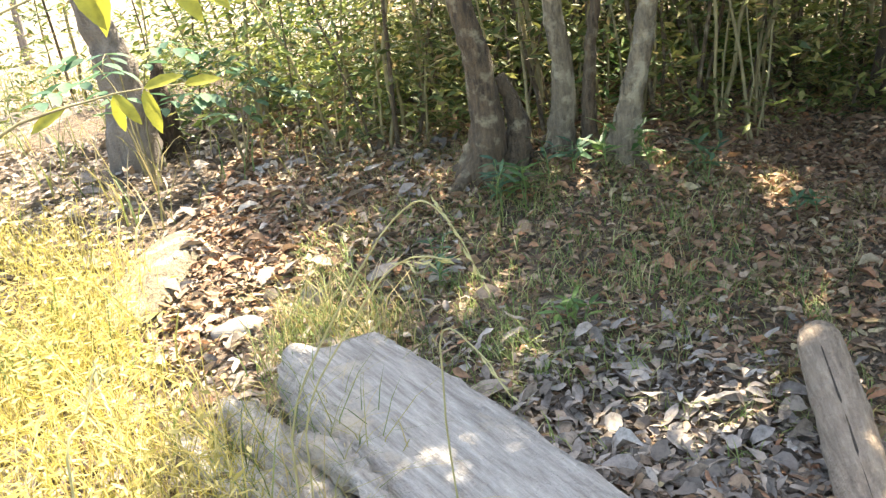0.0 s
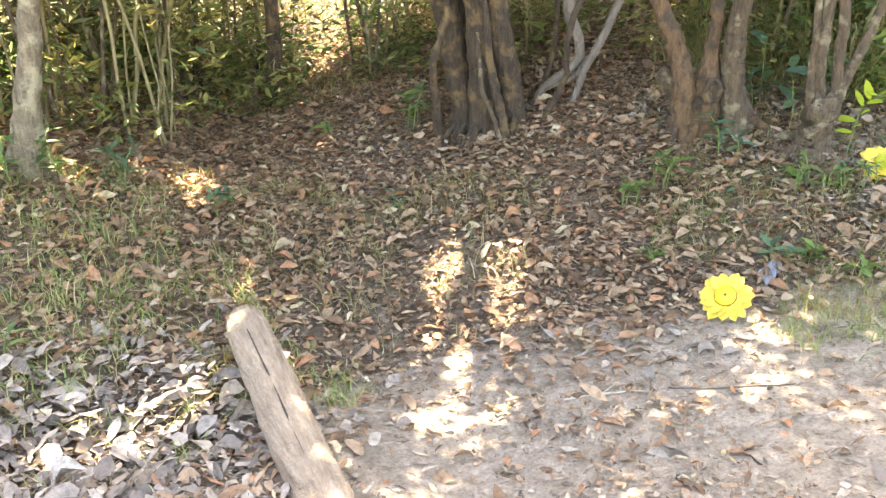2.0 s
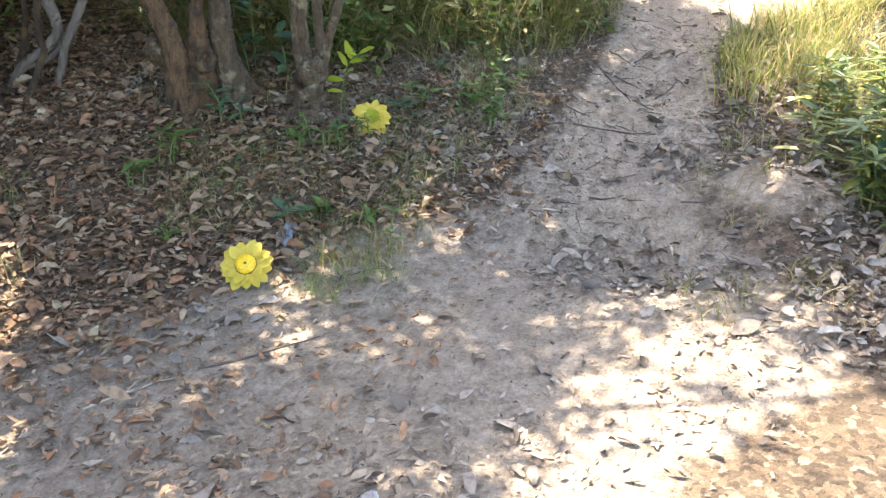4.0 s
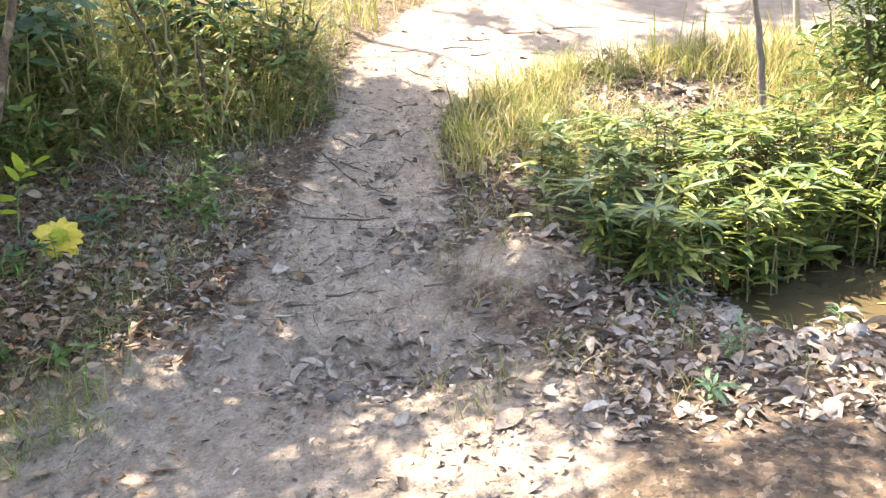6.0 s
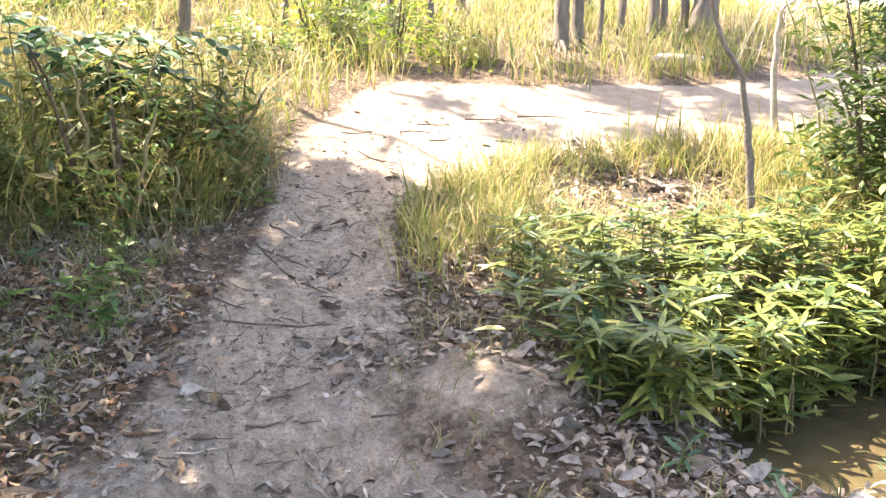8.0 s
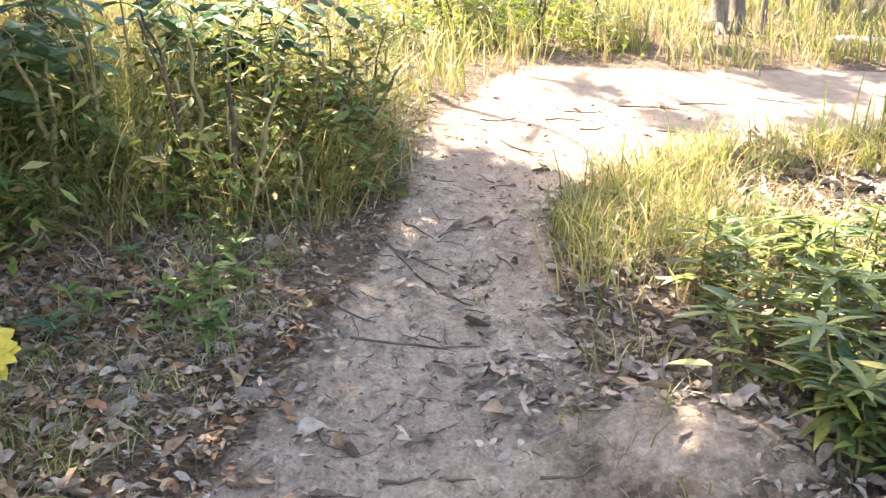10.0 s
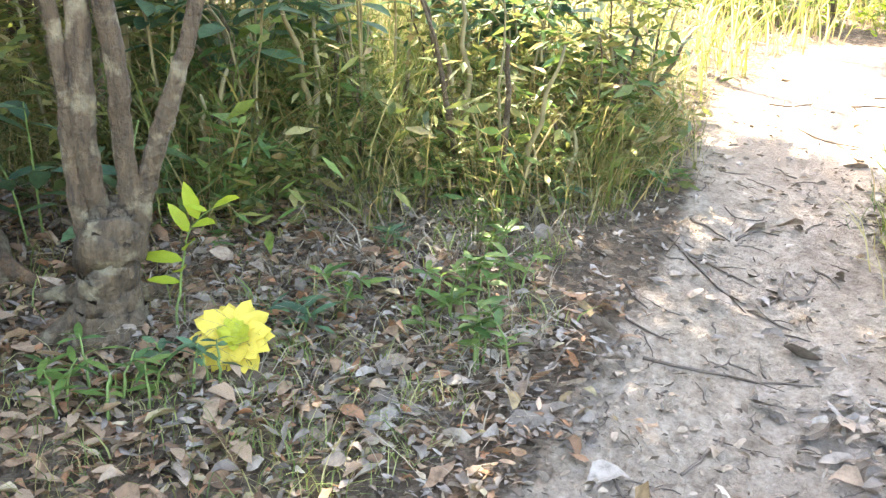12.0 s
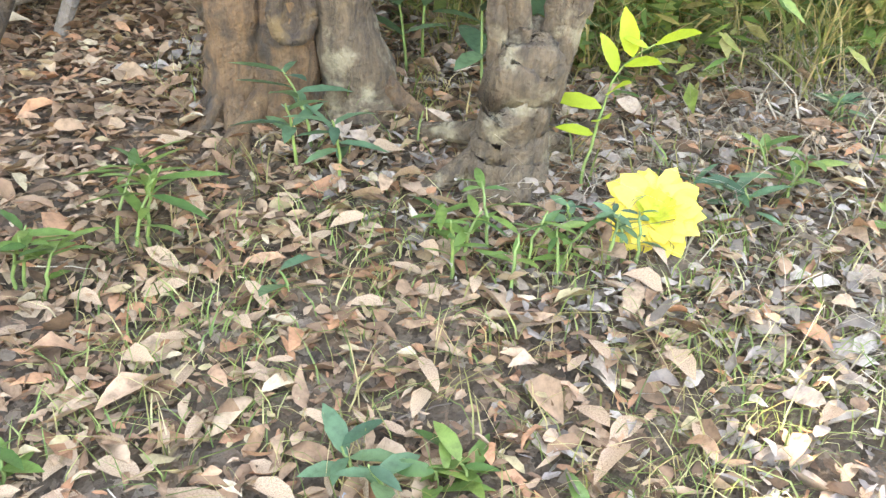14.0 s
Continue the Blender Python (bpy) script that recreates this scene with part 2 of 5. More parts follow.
def water_material():
    k = Nodes("creek_water")
    tc = k.add("TexCoord").outputs["Object"]
    n = k.noise(3.0, 4.0, 0.55, tc)
    k.link(k.ramp(n, [(0.3, (0.04, 0.032, 0.017)), (0.7, (0.085, 0.066, 0.034))]), k.b.inputs["Base Color"])
    k.b.inputs["Roughness"].default_value = 0.06
    k.b.inputs["IOR"].default_value = 1.33
    k.bump(k.noise(9.0, 2.0, 0.5, tc), 0.12, 0.01)
    return k.m


M_WATER = water_material()

# ---- shape helpers ----


def smooth(a, b, v):
    s = np.clip((v - a) / (b - a), 0, 1)
    return s * s * (3 - 2 * s)


def lumps(x, y, scale, seed):
    """Soft random relief, about -1 to 1."""
    r = np.random.default_rng(seed)
    out = 0
    for k in range(7):
        a, f, p = r.uniform(0, 6.28), scale * r.uniform(0.6, 1.6), r.uniform(0, 6.28)
        out = out + np.sin((x * np.cos(a) + y * np.sin(a)) * f + p + 0.8 * np.sin((x * np.sin(a) - y * np.cos(a)) * f * 0.7 + p * 2))
    return out / 4.0


def hill(x, y, cx, cy, sx, sy=None):
    return np.exp(-(((x - cx) / sx) ** 2 + ((y - cy) / (sy or sx)) ** 2))


def strip(x, y, rows):
    """How deep inside a winding strip: 1 on its line, 0 at its edge, negative outside. rows: x, y, half width."""
    best = np.full(np.shape(x), -9.0)
    for (ax, ay, ar), (bx, by, br) in zip(rows, rows[1:]):
        dx, dy = bx - ax, by - ay
        s = np.clip(((x - ax) * dx + (y - ay) * dy) / (dx * dx + dy * dy), 0, 1)
        d = np.hypot(x - ax - s * dx, y - ay - s * dy)
        best = np.maximum(best, 1 - d / (ar + s * (br - ar)))
    return best


TRAIL = [(-3.5, -4.2, 0.7), (-1.2, -2.6, 0.9), (0.6, -1.6, 1.1), (1.9, 0.1, 1.2), (3.2, -0.85, 1.0), (4.2, -0.72, 0.48), (5.2, -0.8, 0.4), (6.0, -0.8, 0.36), (6.6, -0.82, 0.4), (7.4, -1.0, 0.7), (8.3, -1.5, 0.95), (8.7, -3.2, 0.8), (9.4, -5.4, 1.0), (11.5, -9.0, 1.2)]
SAND = [(6.85, -0.85, 0.4), (7.5, -1.1, 0.75), (8.2, -1.6, 1.0), (8.8, -3.2, 0.85), (9.6, -5.4, 1.0), (11.5, -9.0, 1.4)]
SAND_WEST = [(-5.0, 4.0, 0.8), (-4.2, 6.2, 0.9), (-4.2, 9.5, 1.2)]


def creek_x(y):
    return 4.5 + 0.17 * (-2.4 - y)


def creek(x, y):
    wide = 0.62 + 0.06 * np.clip(-2.4 - y, 0, 4)
    return smooth(1.25, 0.55, np.abs(x - creek_x(y)) / wide) * smooth(-2.25, -2.85, y)


def bank(x, y):
    edge = np.interp(x, [-2, 0.6, 1.2, 2.0, 2.5, 3.0, 4.0, 5.0, 7.0, 9.0], [2.0, 1.7, 1.3, 1.1, 0.85, 0.6, 0.05, -0.3, -0.2, 0.6])
    return smooth(-0.1, 1.6, y - edge)


def rise(x, y):
    """Level ground where the walk begins, a raised bank west of it, and the trail that climbs beyond the gully."""
    f = np.where(x < 12, x, 12 + 6 * (1 - np.exp(-np.maximum(x - 12, 0) / 6)))
    climb = 0.228 * (f - 4.2) + 0.075 * (8 * np.tanh(y / 8) + 0.8)
    back = 0.35 * np.maximum(y - 1.5, 0)
    flat = -0.1 - 0.07 * np.clip(y, -3, 1.2) + 0.36 * smooth(1.9 + back, 0.2 + back, x) * smooth(-0.6, 0.8, y) + 0.1 * np.clip(y - 2.3, 0, 4) * smooth(4.5, 3, x)
    return flat + 0.05 * np.logaddexp(0, (climb - flat) / 0.05)


def height(x, y):
    near = smooth(25, 12, np.hypot(x - 4, y))
    h = rise(x, y) + (0.022 * lumps(x, y, 1.7, 1) + 0.009 * lumps(x, y, 6.0, 2) + 0.004 * lumps(x, y, 17.0, 3)) * near
    h = h + 0.22 * bank(x, y) * near - 0.12 * hill(x, y, 0.6, 1.12, 0.42, 0.4)
    h = h + 0.14 * hill(x, y, 4.5, -1.65, 0.3, 0.36) + 0.08 * hill(x, y, 1.15, 1.4, 0.22) - 0.10 * hill(x, y, 3.78, -1.0, 0.26, 0.6)
    h = h - 0.03 * np.clip(strip(x, y, TRAIL[5:9]), 0, 1)
    return h - 0.52 * creek(x, y)


def place(x, y):
    return float(height(np.array(float(x)), np.array(float(y))))


def unit(v):
    return v / np.maximum(np.linalg.norm(v, axis=-1, keepdims=True), 1e-9)


class Shape:
    """Collects vertices and faces for one mesh."""

    def __init__(self):
        self.v, self.f, self.n = [], [], 0

    def put(self, verts, faces):
        self.v.append(np.asarray(verts, float).reshape(-1, 3))
        self.f.extend([tuple(int(i) + self.n for i in f) for f in faces])
        self.n += len(self.v[-1])

    def many(self, verts, faces):
        """verts: (n, k, 3) copies of a template with these faces."""
        n, k = verts.shape[:2]
        base = (np.arange(n) * k + self.n)[:, None]
        for f in faces:
            self.f.extend(map(tuple, (base + np.array(f)[None]).tolist()))
        self.v.append(verts.reshape(-1, 3))
        self.n += n * k

    def tube(self, rows, seg=8, rough=0.0, seed=0, cap=True):
        """rows: x, y, z, radius along a line."""
        rows = np.asarray(rows, float)
        p, r = rows[:, :3], rows[:, 3]
        g = np.random.default_rng(seed)
        d = unit(np.gradient(p, axis=0))
        ref = np.array([1.0, 0.13, 0.07]) if abs(d[:, 0]).mean() < 0.8 else np.array([0.05, 1.0, 0.1])
        a = unit(ref - (d @ ref)[:, None] * d)
        b = np.cross(d, a)
        ang = np.linspace(0, 2 * np.pi, seg, endpoint=False)
        lobes = sum(g.uniform(0.3, 1) * np.sin(k * ang + g.uniform(0, 6.28)) for k in (2, 3, 5))
        rad = r[:, None] * (1 + rough * (0.5 * lobes[None] + g.normal(0, 0.45, (len(r), seg))))
        ring = p[:, None] + rad[..., None] * (np.cos(ang)[None, :, None] * a[:, None] + np.sin(ang)[None, :, None] * b[:, None])
        faces = [(i * seg + j, i * seg + (j + 1) % seg, (i + 1) * seg + (j + 1) % seg, (i + 1) * seg + j) for i in range(len(r) - 1) for j in range(seg)]
        verts = ring.reshape(-1, 3)
        if cap:
            verts = np.vstack([verts, p[-1] + d[-1] * r[-1] * 0.3, p[0] - d[0] * r[0] * 0.3])
            m = (len(r) - 1) * seg
            faces += [(m + j, m + (j + 1) % seg, len(verts) - 2) for j in range(seg)]
            faces += [((j + 1) % seg, j, len(verts) - 1) for j in range(seg)]
        self.put(verts, faces)

    def make(self, name, material, parent=None, label="", flat=False):
        me = bpy.data.meshes.new(name)
        me.from_pydata(np.vstack(self.v).tolist(), [], self.f)
        me.materials.append(material)
        if not flat:
            me.shade_smooth()
        ob = new(name, me)
        ob.parent = parent
        return tagged(ob, label)


LEAF_FACES = [(0, 2, 1), (0, 3, 2), (1, 2, 5, 4), (2, 3, 6, 5), (4, 5, 8, 7), (5, 6, 9, 8), (7, 8, 10), (8, 9, 10)]


def leaf_points(p, d, n, length, width, curl, fold=0.25, thin=0.0, twist=None):
    """Leaves from base p along d with upper side n. Arrays of one length. thin: 0 broad, 1 lance-shaped. twist: sideways bend."""
    d = unit(d)
    n = unit(n - (n * d).sum(-1, keepdims=True) * d)
    s = np.cross(d, n)
    a, b, c = 0.36 + 0.04 * thin, 0.5, 0.36 - 0.1 * thin
    u = np.array([0, 0.18, 0.18, 0.18, 0.48, 0.48, 0.48, 0.78, 0.78, 0.78, 1.0])
    v = np.array([0, -a, 0, a, -b, 0, b, -c, 0, c, 0])
    up = np.abs(v)
    L, W, C = (np.asarray(q, float).reshape(-1, 1) for q in (length, width, curl))
    T = np.zeros_like(L) if twist is None else np.asarray(twist, float).reshape(-1, 1)
    hgt = up[None] * np.asarray(fold, float).reshape(-1, 1) * W + C * L * (u - u**2)[None] + T * W * (v * u)[None]
    side = v[None] * W + T * L * 0.25 * (u - u**2)[None]
    return p[:, None] + (u[None] * L)[..., None] * d[:, None] + side[..., None] * s[:, None] + hgt[..., None] * n[:, None]


SMALL_FACES = [(0, 1, 3), (0, 3, 2)]


def small_leaf_points(p, d, n, length, width):
    d = unit(d)
    n = unit(n - (n * d).sum(-1, keepdims=True) * d)
    s = np.cross(d, n)
    L, W = (np.asarray(q, float).reshape(-1, 1) for q in (length, width))
    return np.stack([p, p + d * L * 0.45 - s * W * 0.5 + n * W * 0.15, p + d * L * 0.45 + s * W * 0.5 + n * W * 0.15, p + d * L], 1)


BLADE_FACES = [(0, 1, 3, 2), (2, 3, 5, 4), (4, 5, 6)]


def blade_points(p, lean, length, width, bend, g):
    """Grass blades from p, arching over towards lean (unit, level)."""
    n = len(p)
    side = np.stack([-lean[:, 1], lean[:, 0], np.zeros(n)], -1)
    tw = g.uniform(-0.9, 0.9, (n, 1))
    side = unit(side * np.cos(tw) + lean * np.sin(tw))
    L, W, B = (np.asarray(q, float).reshape(-1, 1) for q in (length, width, bend))
    up = np.array([[0, 0, 1.0]])
    out = []
    for s, w in ((0, 1), (0.4, 0.9), (0.75, 0.6), (1.0, 0)):
        c = p + L * (up * (s - 0.55 * B * s * s) + lean * (B * s * s * 0.9 + 0.08 * s))
        out += [c - side * W * w * 0.5, c + side * W * w * 0.5] if w else [c]
    return np.stack(out, 1)


def level(g, n):
    a = g.uniform(0, 6.283, n)
    return np.stack([np.cos(a), np.sin(a), np.zeros(n)], -1)


def on_ground(x, y, lift=0.0):
    return np.stack([x, y, height(x, y) + lift], -1)


def thing(name, x, y, z, label, category, group=""):
    e = new(name)
    e.empty_display_size = 0.1
    e.location = (x, y, z)
    return tagged(e, label, category, group)


def under(parent, shape):
    """Moves a shape's vertices so that they lie right under their parent."""
    shape.v = [v - np.array(parent.location) for v in shape.v]
    return shape


# ---- ground ----


def axis(lo, hi, step, far):
    mid = np.arange(lo, hi + step / 2, step)
    out, s, v = [], step, 0.0
    while v < far:
        s *= 1.22
        v += s
        out.append(v)
    out = np.array(out)
    return np.concatenate([lo - out[::-1], mid, hi + out])


gx, gy = axis(-2.4, 10.0, 0.055, 600), axis(-4.6, 5.5, 0.055, 600)
X, Y = np.meshgrid(gx, gy, indexing="ij")
Z = height(X, Y)
nx, ny = X.shape
idx = np.arange(nx * ny).reshape(nx, ny)
faces = np.stack([idx[:-1, :-1], idx[1:, :-1], idx[1:, 1:], idx[:-1, 1:]], -1).reshape(-1, 4)
me = bpy.data.meshes.new("ground")
me.from_pydata(np.stack([X, Y, Z], -1).reshape(-1, 3).tolist(), [], faces.tolist())
me.materials.append(M_EARTH)
me.shade_smooth()
dirt = smooth(-0.25, 0.3, strip(X, Y, TRAIL) + 0.12 * lumps(X, Y, 3.0, 5)) + 0.9 * hill(X, Y, 4.6, -1.62, 0.45)
sandy = np.maximum(smooth(-0.2, 0.25, strip(X, Y, SAND) + 0.12 * lumps(X, Y, 2.0, 6)), smooth(-0.1, 0.3, strip(X, Y, SAND_WEST)))
far = smooth(9, 14, np.hypot(X - 4, Y)) * 0.45
for key, val in (("dirt", np.clip(np.maximum(dirt, far), 0, 1)), ("sand", np.clip(sandy, 0, 1))):
    me.attributes.new(key, "FLOAT", "POINT").data.foreach_set("value", val.ravel().astype(np.float32))
ground = tagged(new("ground", me), "bare grey-brown dirt trail through leafy soil and pale sand", "ground", kind="structure")

WATER_LEVEL = -0.13
wv = []
for yy in np.linspace(-1.9, -14, 40):
    cx = float(creek_x(yy))
    wv += [(cx - 1.7, yy, WATER_LEVEL), (cx + 1.7, yy, WATER_LEVEL)]
w = Shape()
w.put(wv, [(2 * i, 2 * i + 2, 2 * i + 3, 2 * i + 1) for i in range(39)])
tagged(w.make("water", M_WATER), "murky brown still water of a narrow creek", "water", kind="structure")

# ---- trees ----


def stem_rows(points, steps=5, wob=0.006, seed=0):
    """A rounded line through a few points with radii."""
    g = np.random.default_rng(seed)
    p = np.asarray(points, float)
    s = np.linspace(0, len(p) - 1, steps * (len(p) - 1) + 1)
    i = np.clip(s.astype(int), 0, len(p) - 2)
    t = (s - i)[:, None]
    a, b = p[np.maximum(i - 1, 0)], p[i]
    c, d = p[i + 1], p[np.minimum(i + 2, len(p) - 1)]
    out = 0.5 * (2 * b + (c - a) * t + (2 * a - 5 * b + 4 * c - d) * t**2 + (3 * b - a - 3 * c + d) * t**3)
    out[1:-1, :3] += g.normal(0, wob, (len(out) - 2, 3)) * [1, 1, 0.2]
    return out


def grow_on(points, top, g, spread=0.35):
    """Lengthens a trunk upwards to the height top, thinning."""
    p = [tuple(q) for q in points]
    d = np.array(p[-1][:3]) - np.array(p[-2][:3])
    d = d / max(d[2], 0.05)
    d[:2] = np.clip(d[:2], -0.35, 0.35)
    q, r = np.array(p[-1][:3]), p[-1][3]
    while q[2] < top:
        q = q + d * 0.7 + np.array([g.normal(0, 0.05), g.normal(0, 0.05), 0])
        r = max(r * 0.86, 0.01)
        p.append((*q, r))
    return p


# openings in the canopy: x, y, half widths, share of leaves left
# the unseen canopy is thinned here so sun patches land on chosen ground
CANOPY_GAPS = [(4.5, 0.35, 1.0, 0.62, 0.2), (4.0, 3.3, 0.55, 0.52, 0.0), (3.52, 2.75, 0.42, 0.42, 0.0), (3.3, 2.5, 0.36, 0.36, 0.0), (6.6, 1.7, 0.5, 0.35, 0.15), (2.9, 4.1, 0.8, 0.7, 0.5), (4.42, 1.29, 0.22, 0.22, 0.00), (7.1, 1.95, 1.0, 0.65, 0.05), (5.52, 1.72, 0.28, 0.24, 0.20), (6.17, 1.67, 0.33, 0.30, 0.50)]


def crown_shape(centres, n, size, leaf, g, flat=0.55):
    """Leaves in uneven clumps round several centres."""
    sh = Shape()
    c = np.asarray(centres, float)
    k = max(6, n // 90)
    who = g.integers(0, len(c), k)
    v = g.normal(0, 1, (k, 3))
    v = unit(v) * g.uniform(0.2, 1.0, (k, 1)) ** 0.5
    clump = c[who] + v * size * [1, 1, flat]
    pick = g.integers(0, k, n)
    p = clump[pick] + g.normal(0, size * 0.13, (n, 3))
    keep = np.ones(n, bool)
    for gx, gy, rx, ry, thin in CANOPY_GAPS:
        inside = ((p[:, 0] - gx) / rx) ** 2 + ((p[:, 1] - gy) / ry) ** 2 < g.uniform(0.5, 1.2, n)
        keep &= ~inside | (g.uniform(0, 1, n) < thin)
    p = p[keep]
    n = len(p)
    d = level(g, n) + np.stack([np.zeros(n), np.zeros(n), g.uniform(-0.7, 0.2, n)], -1)
    nn = np.array([[0, 0, 1.0]]) + g.normal(0, 0.45, (n, 3))
    sh.many(small_leaf_points(p, d, nn, leaf * g.uniform(0.7, 1.3, n), leaf * 0.42 * g.uniform(0.8, 1.2, n)), SMALL_FACES)
    return sh


def tree(label, stems, top, material, crown, leaves, size, seed, leaf=0.11, name="tree", bark2=None):
    """stems: lists of x, y, z, radius from the ground up; those marked long go on up to the crown."""
    g = np.random.default_rng(seed)
    x, y = stems[0][1][0][:2]
    e = thing(name, x, y, place(x, y), label, "tree")
    ends = []
    for j, (long, pts) in enumerate(stems):
        z0 = place(pts[0][0], pts[0][1])
        pts = [tuple(q) for q in pts]
        rooted = pts[0][2] < z0 + 0.2
        if rooted:
            b = pts[0]
            pts = [(b[0], b[1], z0 - 0.08, b[3] * 1.3), (b[0], b[1], max(b[2], z0) + 0.05, b[3] * 1.04)] + pts[1:]
        if long:
            pts = grow_on(pts, z0 + top * g.uniform(0.8, 1.0), g)
            ends.append(pts[-1][:3])
        sh = Shape()
        thick = pts[0][3] > 0.045
        sh.tube(stem_rows(pts, 9, 0.004 if thick else 0.002, seed + j), 22 if thick else 12, 0.1 if thick else 0.07, seed + j)
        under(e, sh).make("trunk" if pts[0][3] > 0.045 else "branch", bark2 if bark2 and j % 2 else material, e)
        if rooted and pts[0][3] > 0.06:
            for a in g.uniform(0, 6.28, 4):
                r0 = pts[0][3]
                ln = r0 * g.uniform(2.0, 3.6)
                line = []
                for s in np.linspace(0, 1, 5):
                    qx, qy = pts[0][0] + math.cos(a) * (r0 * 0.3 + ln * s), pts[0][1] + math.sin(a) * (r0 * 0.3 + ln * s)
                    line.append((qx, qy, place(qx, qy) + 0.10 * (1 - s) ** 2 - 0.015 * s, r0 * 0.3 * (1 - 0.75 * s)))
                sh = Shape()
                sh.tube(line, 7, 0.12, seed + 31)
                under(e, sh).make("root", material, e)
    if crown:
        crown = [(a, b, c + place(a, b)) for a, b, c in crown]
        for j, c in enumerate(crown):
            s0 = ends[j % len(ends)]
            mid = [(s0[i] + c[i]) / 2 + g.normal(0, 0.08) for i in range(3)]
            sh = Shape()
            sh.tube(stem_rows([(*s0, 0.018), (*mid, 0.013), (*c, 0.005)], 4, 0.01, seed + j), 6)
            under(e, sh).make("limb", material, e)
        under(e, crown_shape(crown, leaves, size, leaf, g)).make("crown", M_CROWN, e, "leafy green crown letting sun flecks through")
    return e


tree1 = tree(
    "grey-barked multi-stemmed tree with roots clutching the leafy bank",
    [
        (1, [(0.214, 3.159, 0.461, 0.1217), (0.276, 3.127, 0.76, 0.0937), (0.259, 3.102, 1.135, 0.073), (0.204, 3.08, 1.487, 0.0633)]),
        (1, [(0.7, 3.461, 0.483, 0.0852), (0.74, 3.42, 0.952, 0.0633), (0.711, 3.396, 1.424, 0.0523)]),
        (1, [(0.857, 3.409, 0.474, 0.0511), (0.881, 3.375, 0.944, 0.0365), (0.948, 3.331, 1.4, 0.0292)]),
        (1, [(0.998, 3.167, 0.445, 0.0974), (1.05, 3.128, 0.792, 0.0633), (1.124, 3.099, 1.092, 0.0535), (1.174, 3.064, 1.379, 0.0462)]),
        (0, [(0.4, 3.25, 0.467, 0.0974), (0.447, 3.227, 0.755, 0.0633), (0.377, 3.208, 1.022, 0.0316)]),
    ],
    # crown clumps are out of view, many added to shade the log and hollow
    3.6, M_BARK, [(1.56, 4.06, 3.4), (2.16, 3.36, 3.7), (1.26, 4.76, 3.9), (0.66, 4.36, 3.6), (0.91, 2.66, 3.7), (1.26, 2.21, 3.9), (1.35, 2.3, 3.7), (1.75, 1.6, 3.8), (1.2, 3.0, 3.6), (2.1, 2.5, 3.8), (0.9, 1.7, 3.9), (2.05, 1.35, 3.8), (1.65, 2.05, 3.6), (1.5, 1.35, 3.7), (1.9, 2.75, 3.7), (1.6, 3.1, 3.6)], 11500, 0.72, 11, leaf=0.12, bark2=M_BARK_PALE,
)
tree2 = tree(
    "dark cluster of twisting trunks with a pale forked branch",
    [
        (1, [(3.446, 2.664, 0.315, 0.0721), (3.401, 2.691, 0.723, 0.0708), (3.359, 2.707, 1.117, 0.0787)]),
        (1, [(3.465, 2.521, 0.303, 0.08), (3.457, 2.517, 0.734, 0.0695), (3.436, 2.512, 1.126, 0.0656)]),
        (0, [(3.479, 2.35, 0.289, 0.038), (3.434, 2.377, 0.71, 0.0236), (3.393, 2.397, 1.247, 0.0184)]),
        (1, [(3.665, 2.444, 0.295, 0.0721), (3.621, 2.469, 0.742, 0.08), (3.574, 2.499, 1.11, 0.0708)]),
        (0, [(3.484, 2.755, 0.322, 0.0524), (3.518, 2.789, 0.769, 0.0524), (3.58, 2.827, 1.477, 0.0393)]),
    ],
    # unseen clumps; the low ones are added to darken the thicket below
    3.8, M_BARK_DARK, [(4.24, 3.55, 3.6), (4.94, 4.05, 3.8), (3.64, 3.45, 3.9), (3.54, 2.65, 4.1), (4.54, 3.05, 4), (4.14, 2.65, 3.7), (3.94, 3.45, 2.6), (4.64, 2.95, 2.7), (3.64, 3.95, 2.7), (4.84, 3.65, 2.7), (3.74, 2.2, 2.6), (3.34, 2.4, 2.7), (4.24, 2.35, 2.6), (3.95, 2.9, 2.0), (4.4, 2.2, 2.0), (3.0, 3.1, 2.1), (4.2, 3.5, 1.9), (4.9, 2.7, 2.0), (2.7, 3.8, 2.1), (3.6, 4.2, 2.0), (4.6, 1.75, 2.1), (3.15, 1.65, 3.8), (2.7, 1.85, 3.9)], 24500, 0.75, 22, leaf=0.15, bark2=M_BARK_DARK,
)
for pts in (
    [(3.834, 2.588, 0.279, 0.0341), (3.805, 2.607, 0.673, 0.0197), (3.75, 2.662, 1.043, 0.0184), (3.689, 2.702, 1.596, 0.0131)],
    [(3.85, 2.579, 0.278, 0.0315), (3.954, 2.472, 0.503, 0.0262), (4.114, 2.316, 0.698, 0.0288), (4.075, 2.364, 1.016, 0.0393), (4.074, 2.346, 1.693, 0.0262)],
    [(3.954, 2.472, 0.503, 0.0184), (4.086, 2.358, 0.558, 0.0157), (4.146, 2.3, 0.67, 0.0157)],
    [(3.957, 2.329, 0.23, 0.021), (4.049, 2.222, 0.612, 0.0236), (4.137, 2.122, 0.865, 0.0249), (4.285, 1.971, 1.334, 0.0184)],
):
    sh = Shape()
    sh.tube(stem_rows(pts, 5, 0.004, 5), 9, 0.1, 5)
    under(tree2, sh).make("branch", M_BARK_FAR if pts[-1][2] > 0.4 and pts[0][1] > 1.9 else M_BARK, tree2, "pale forked branch")
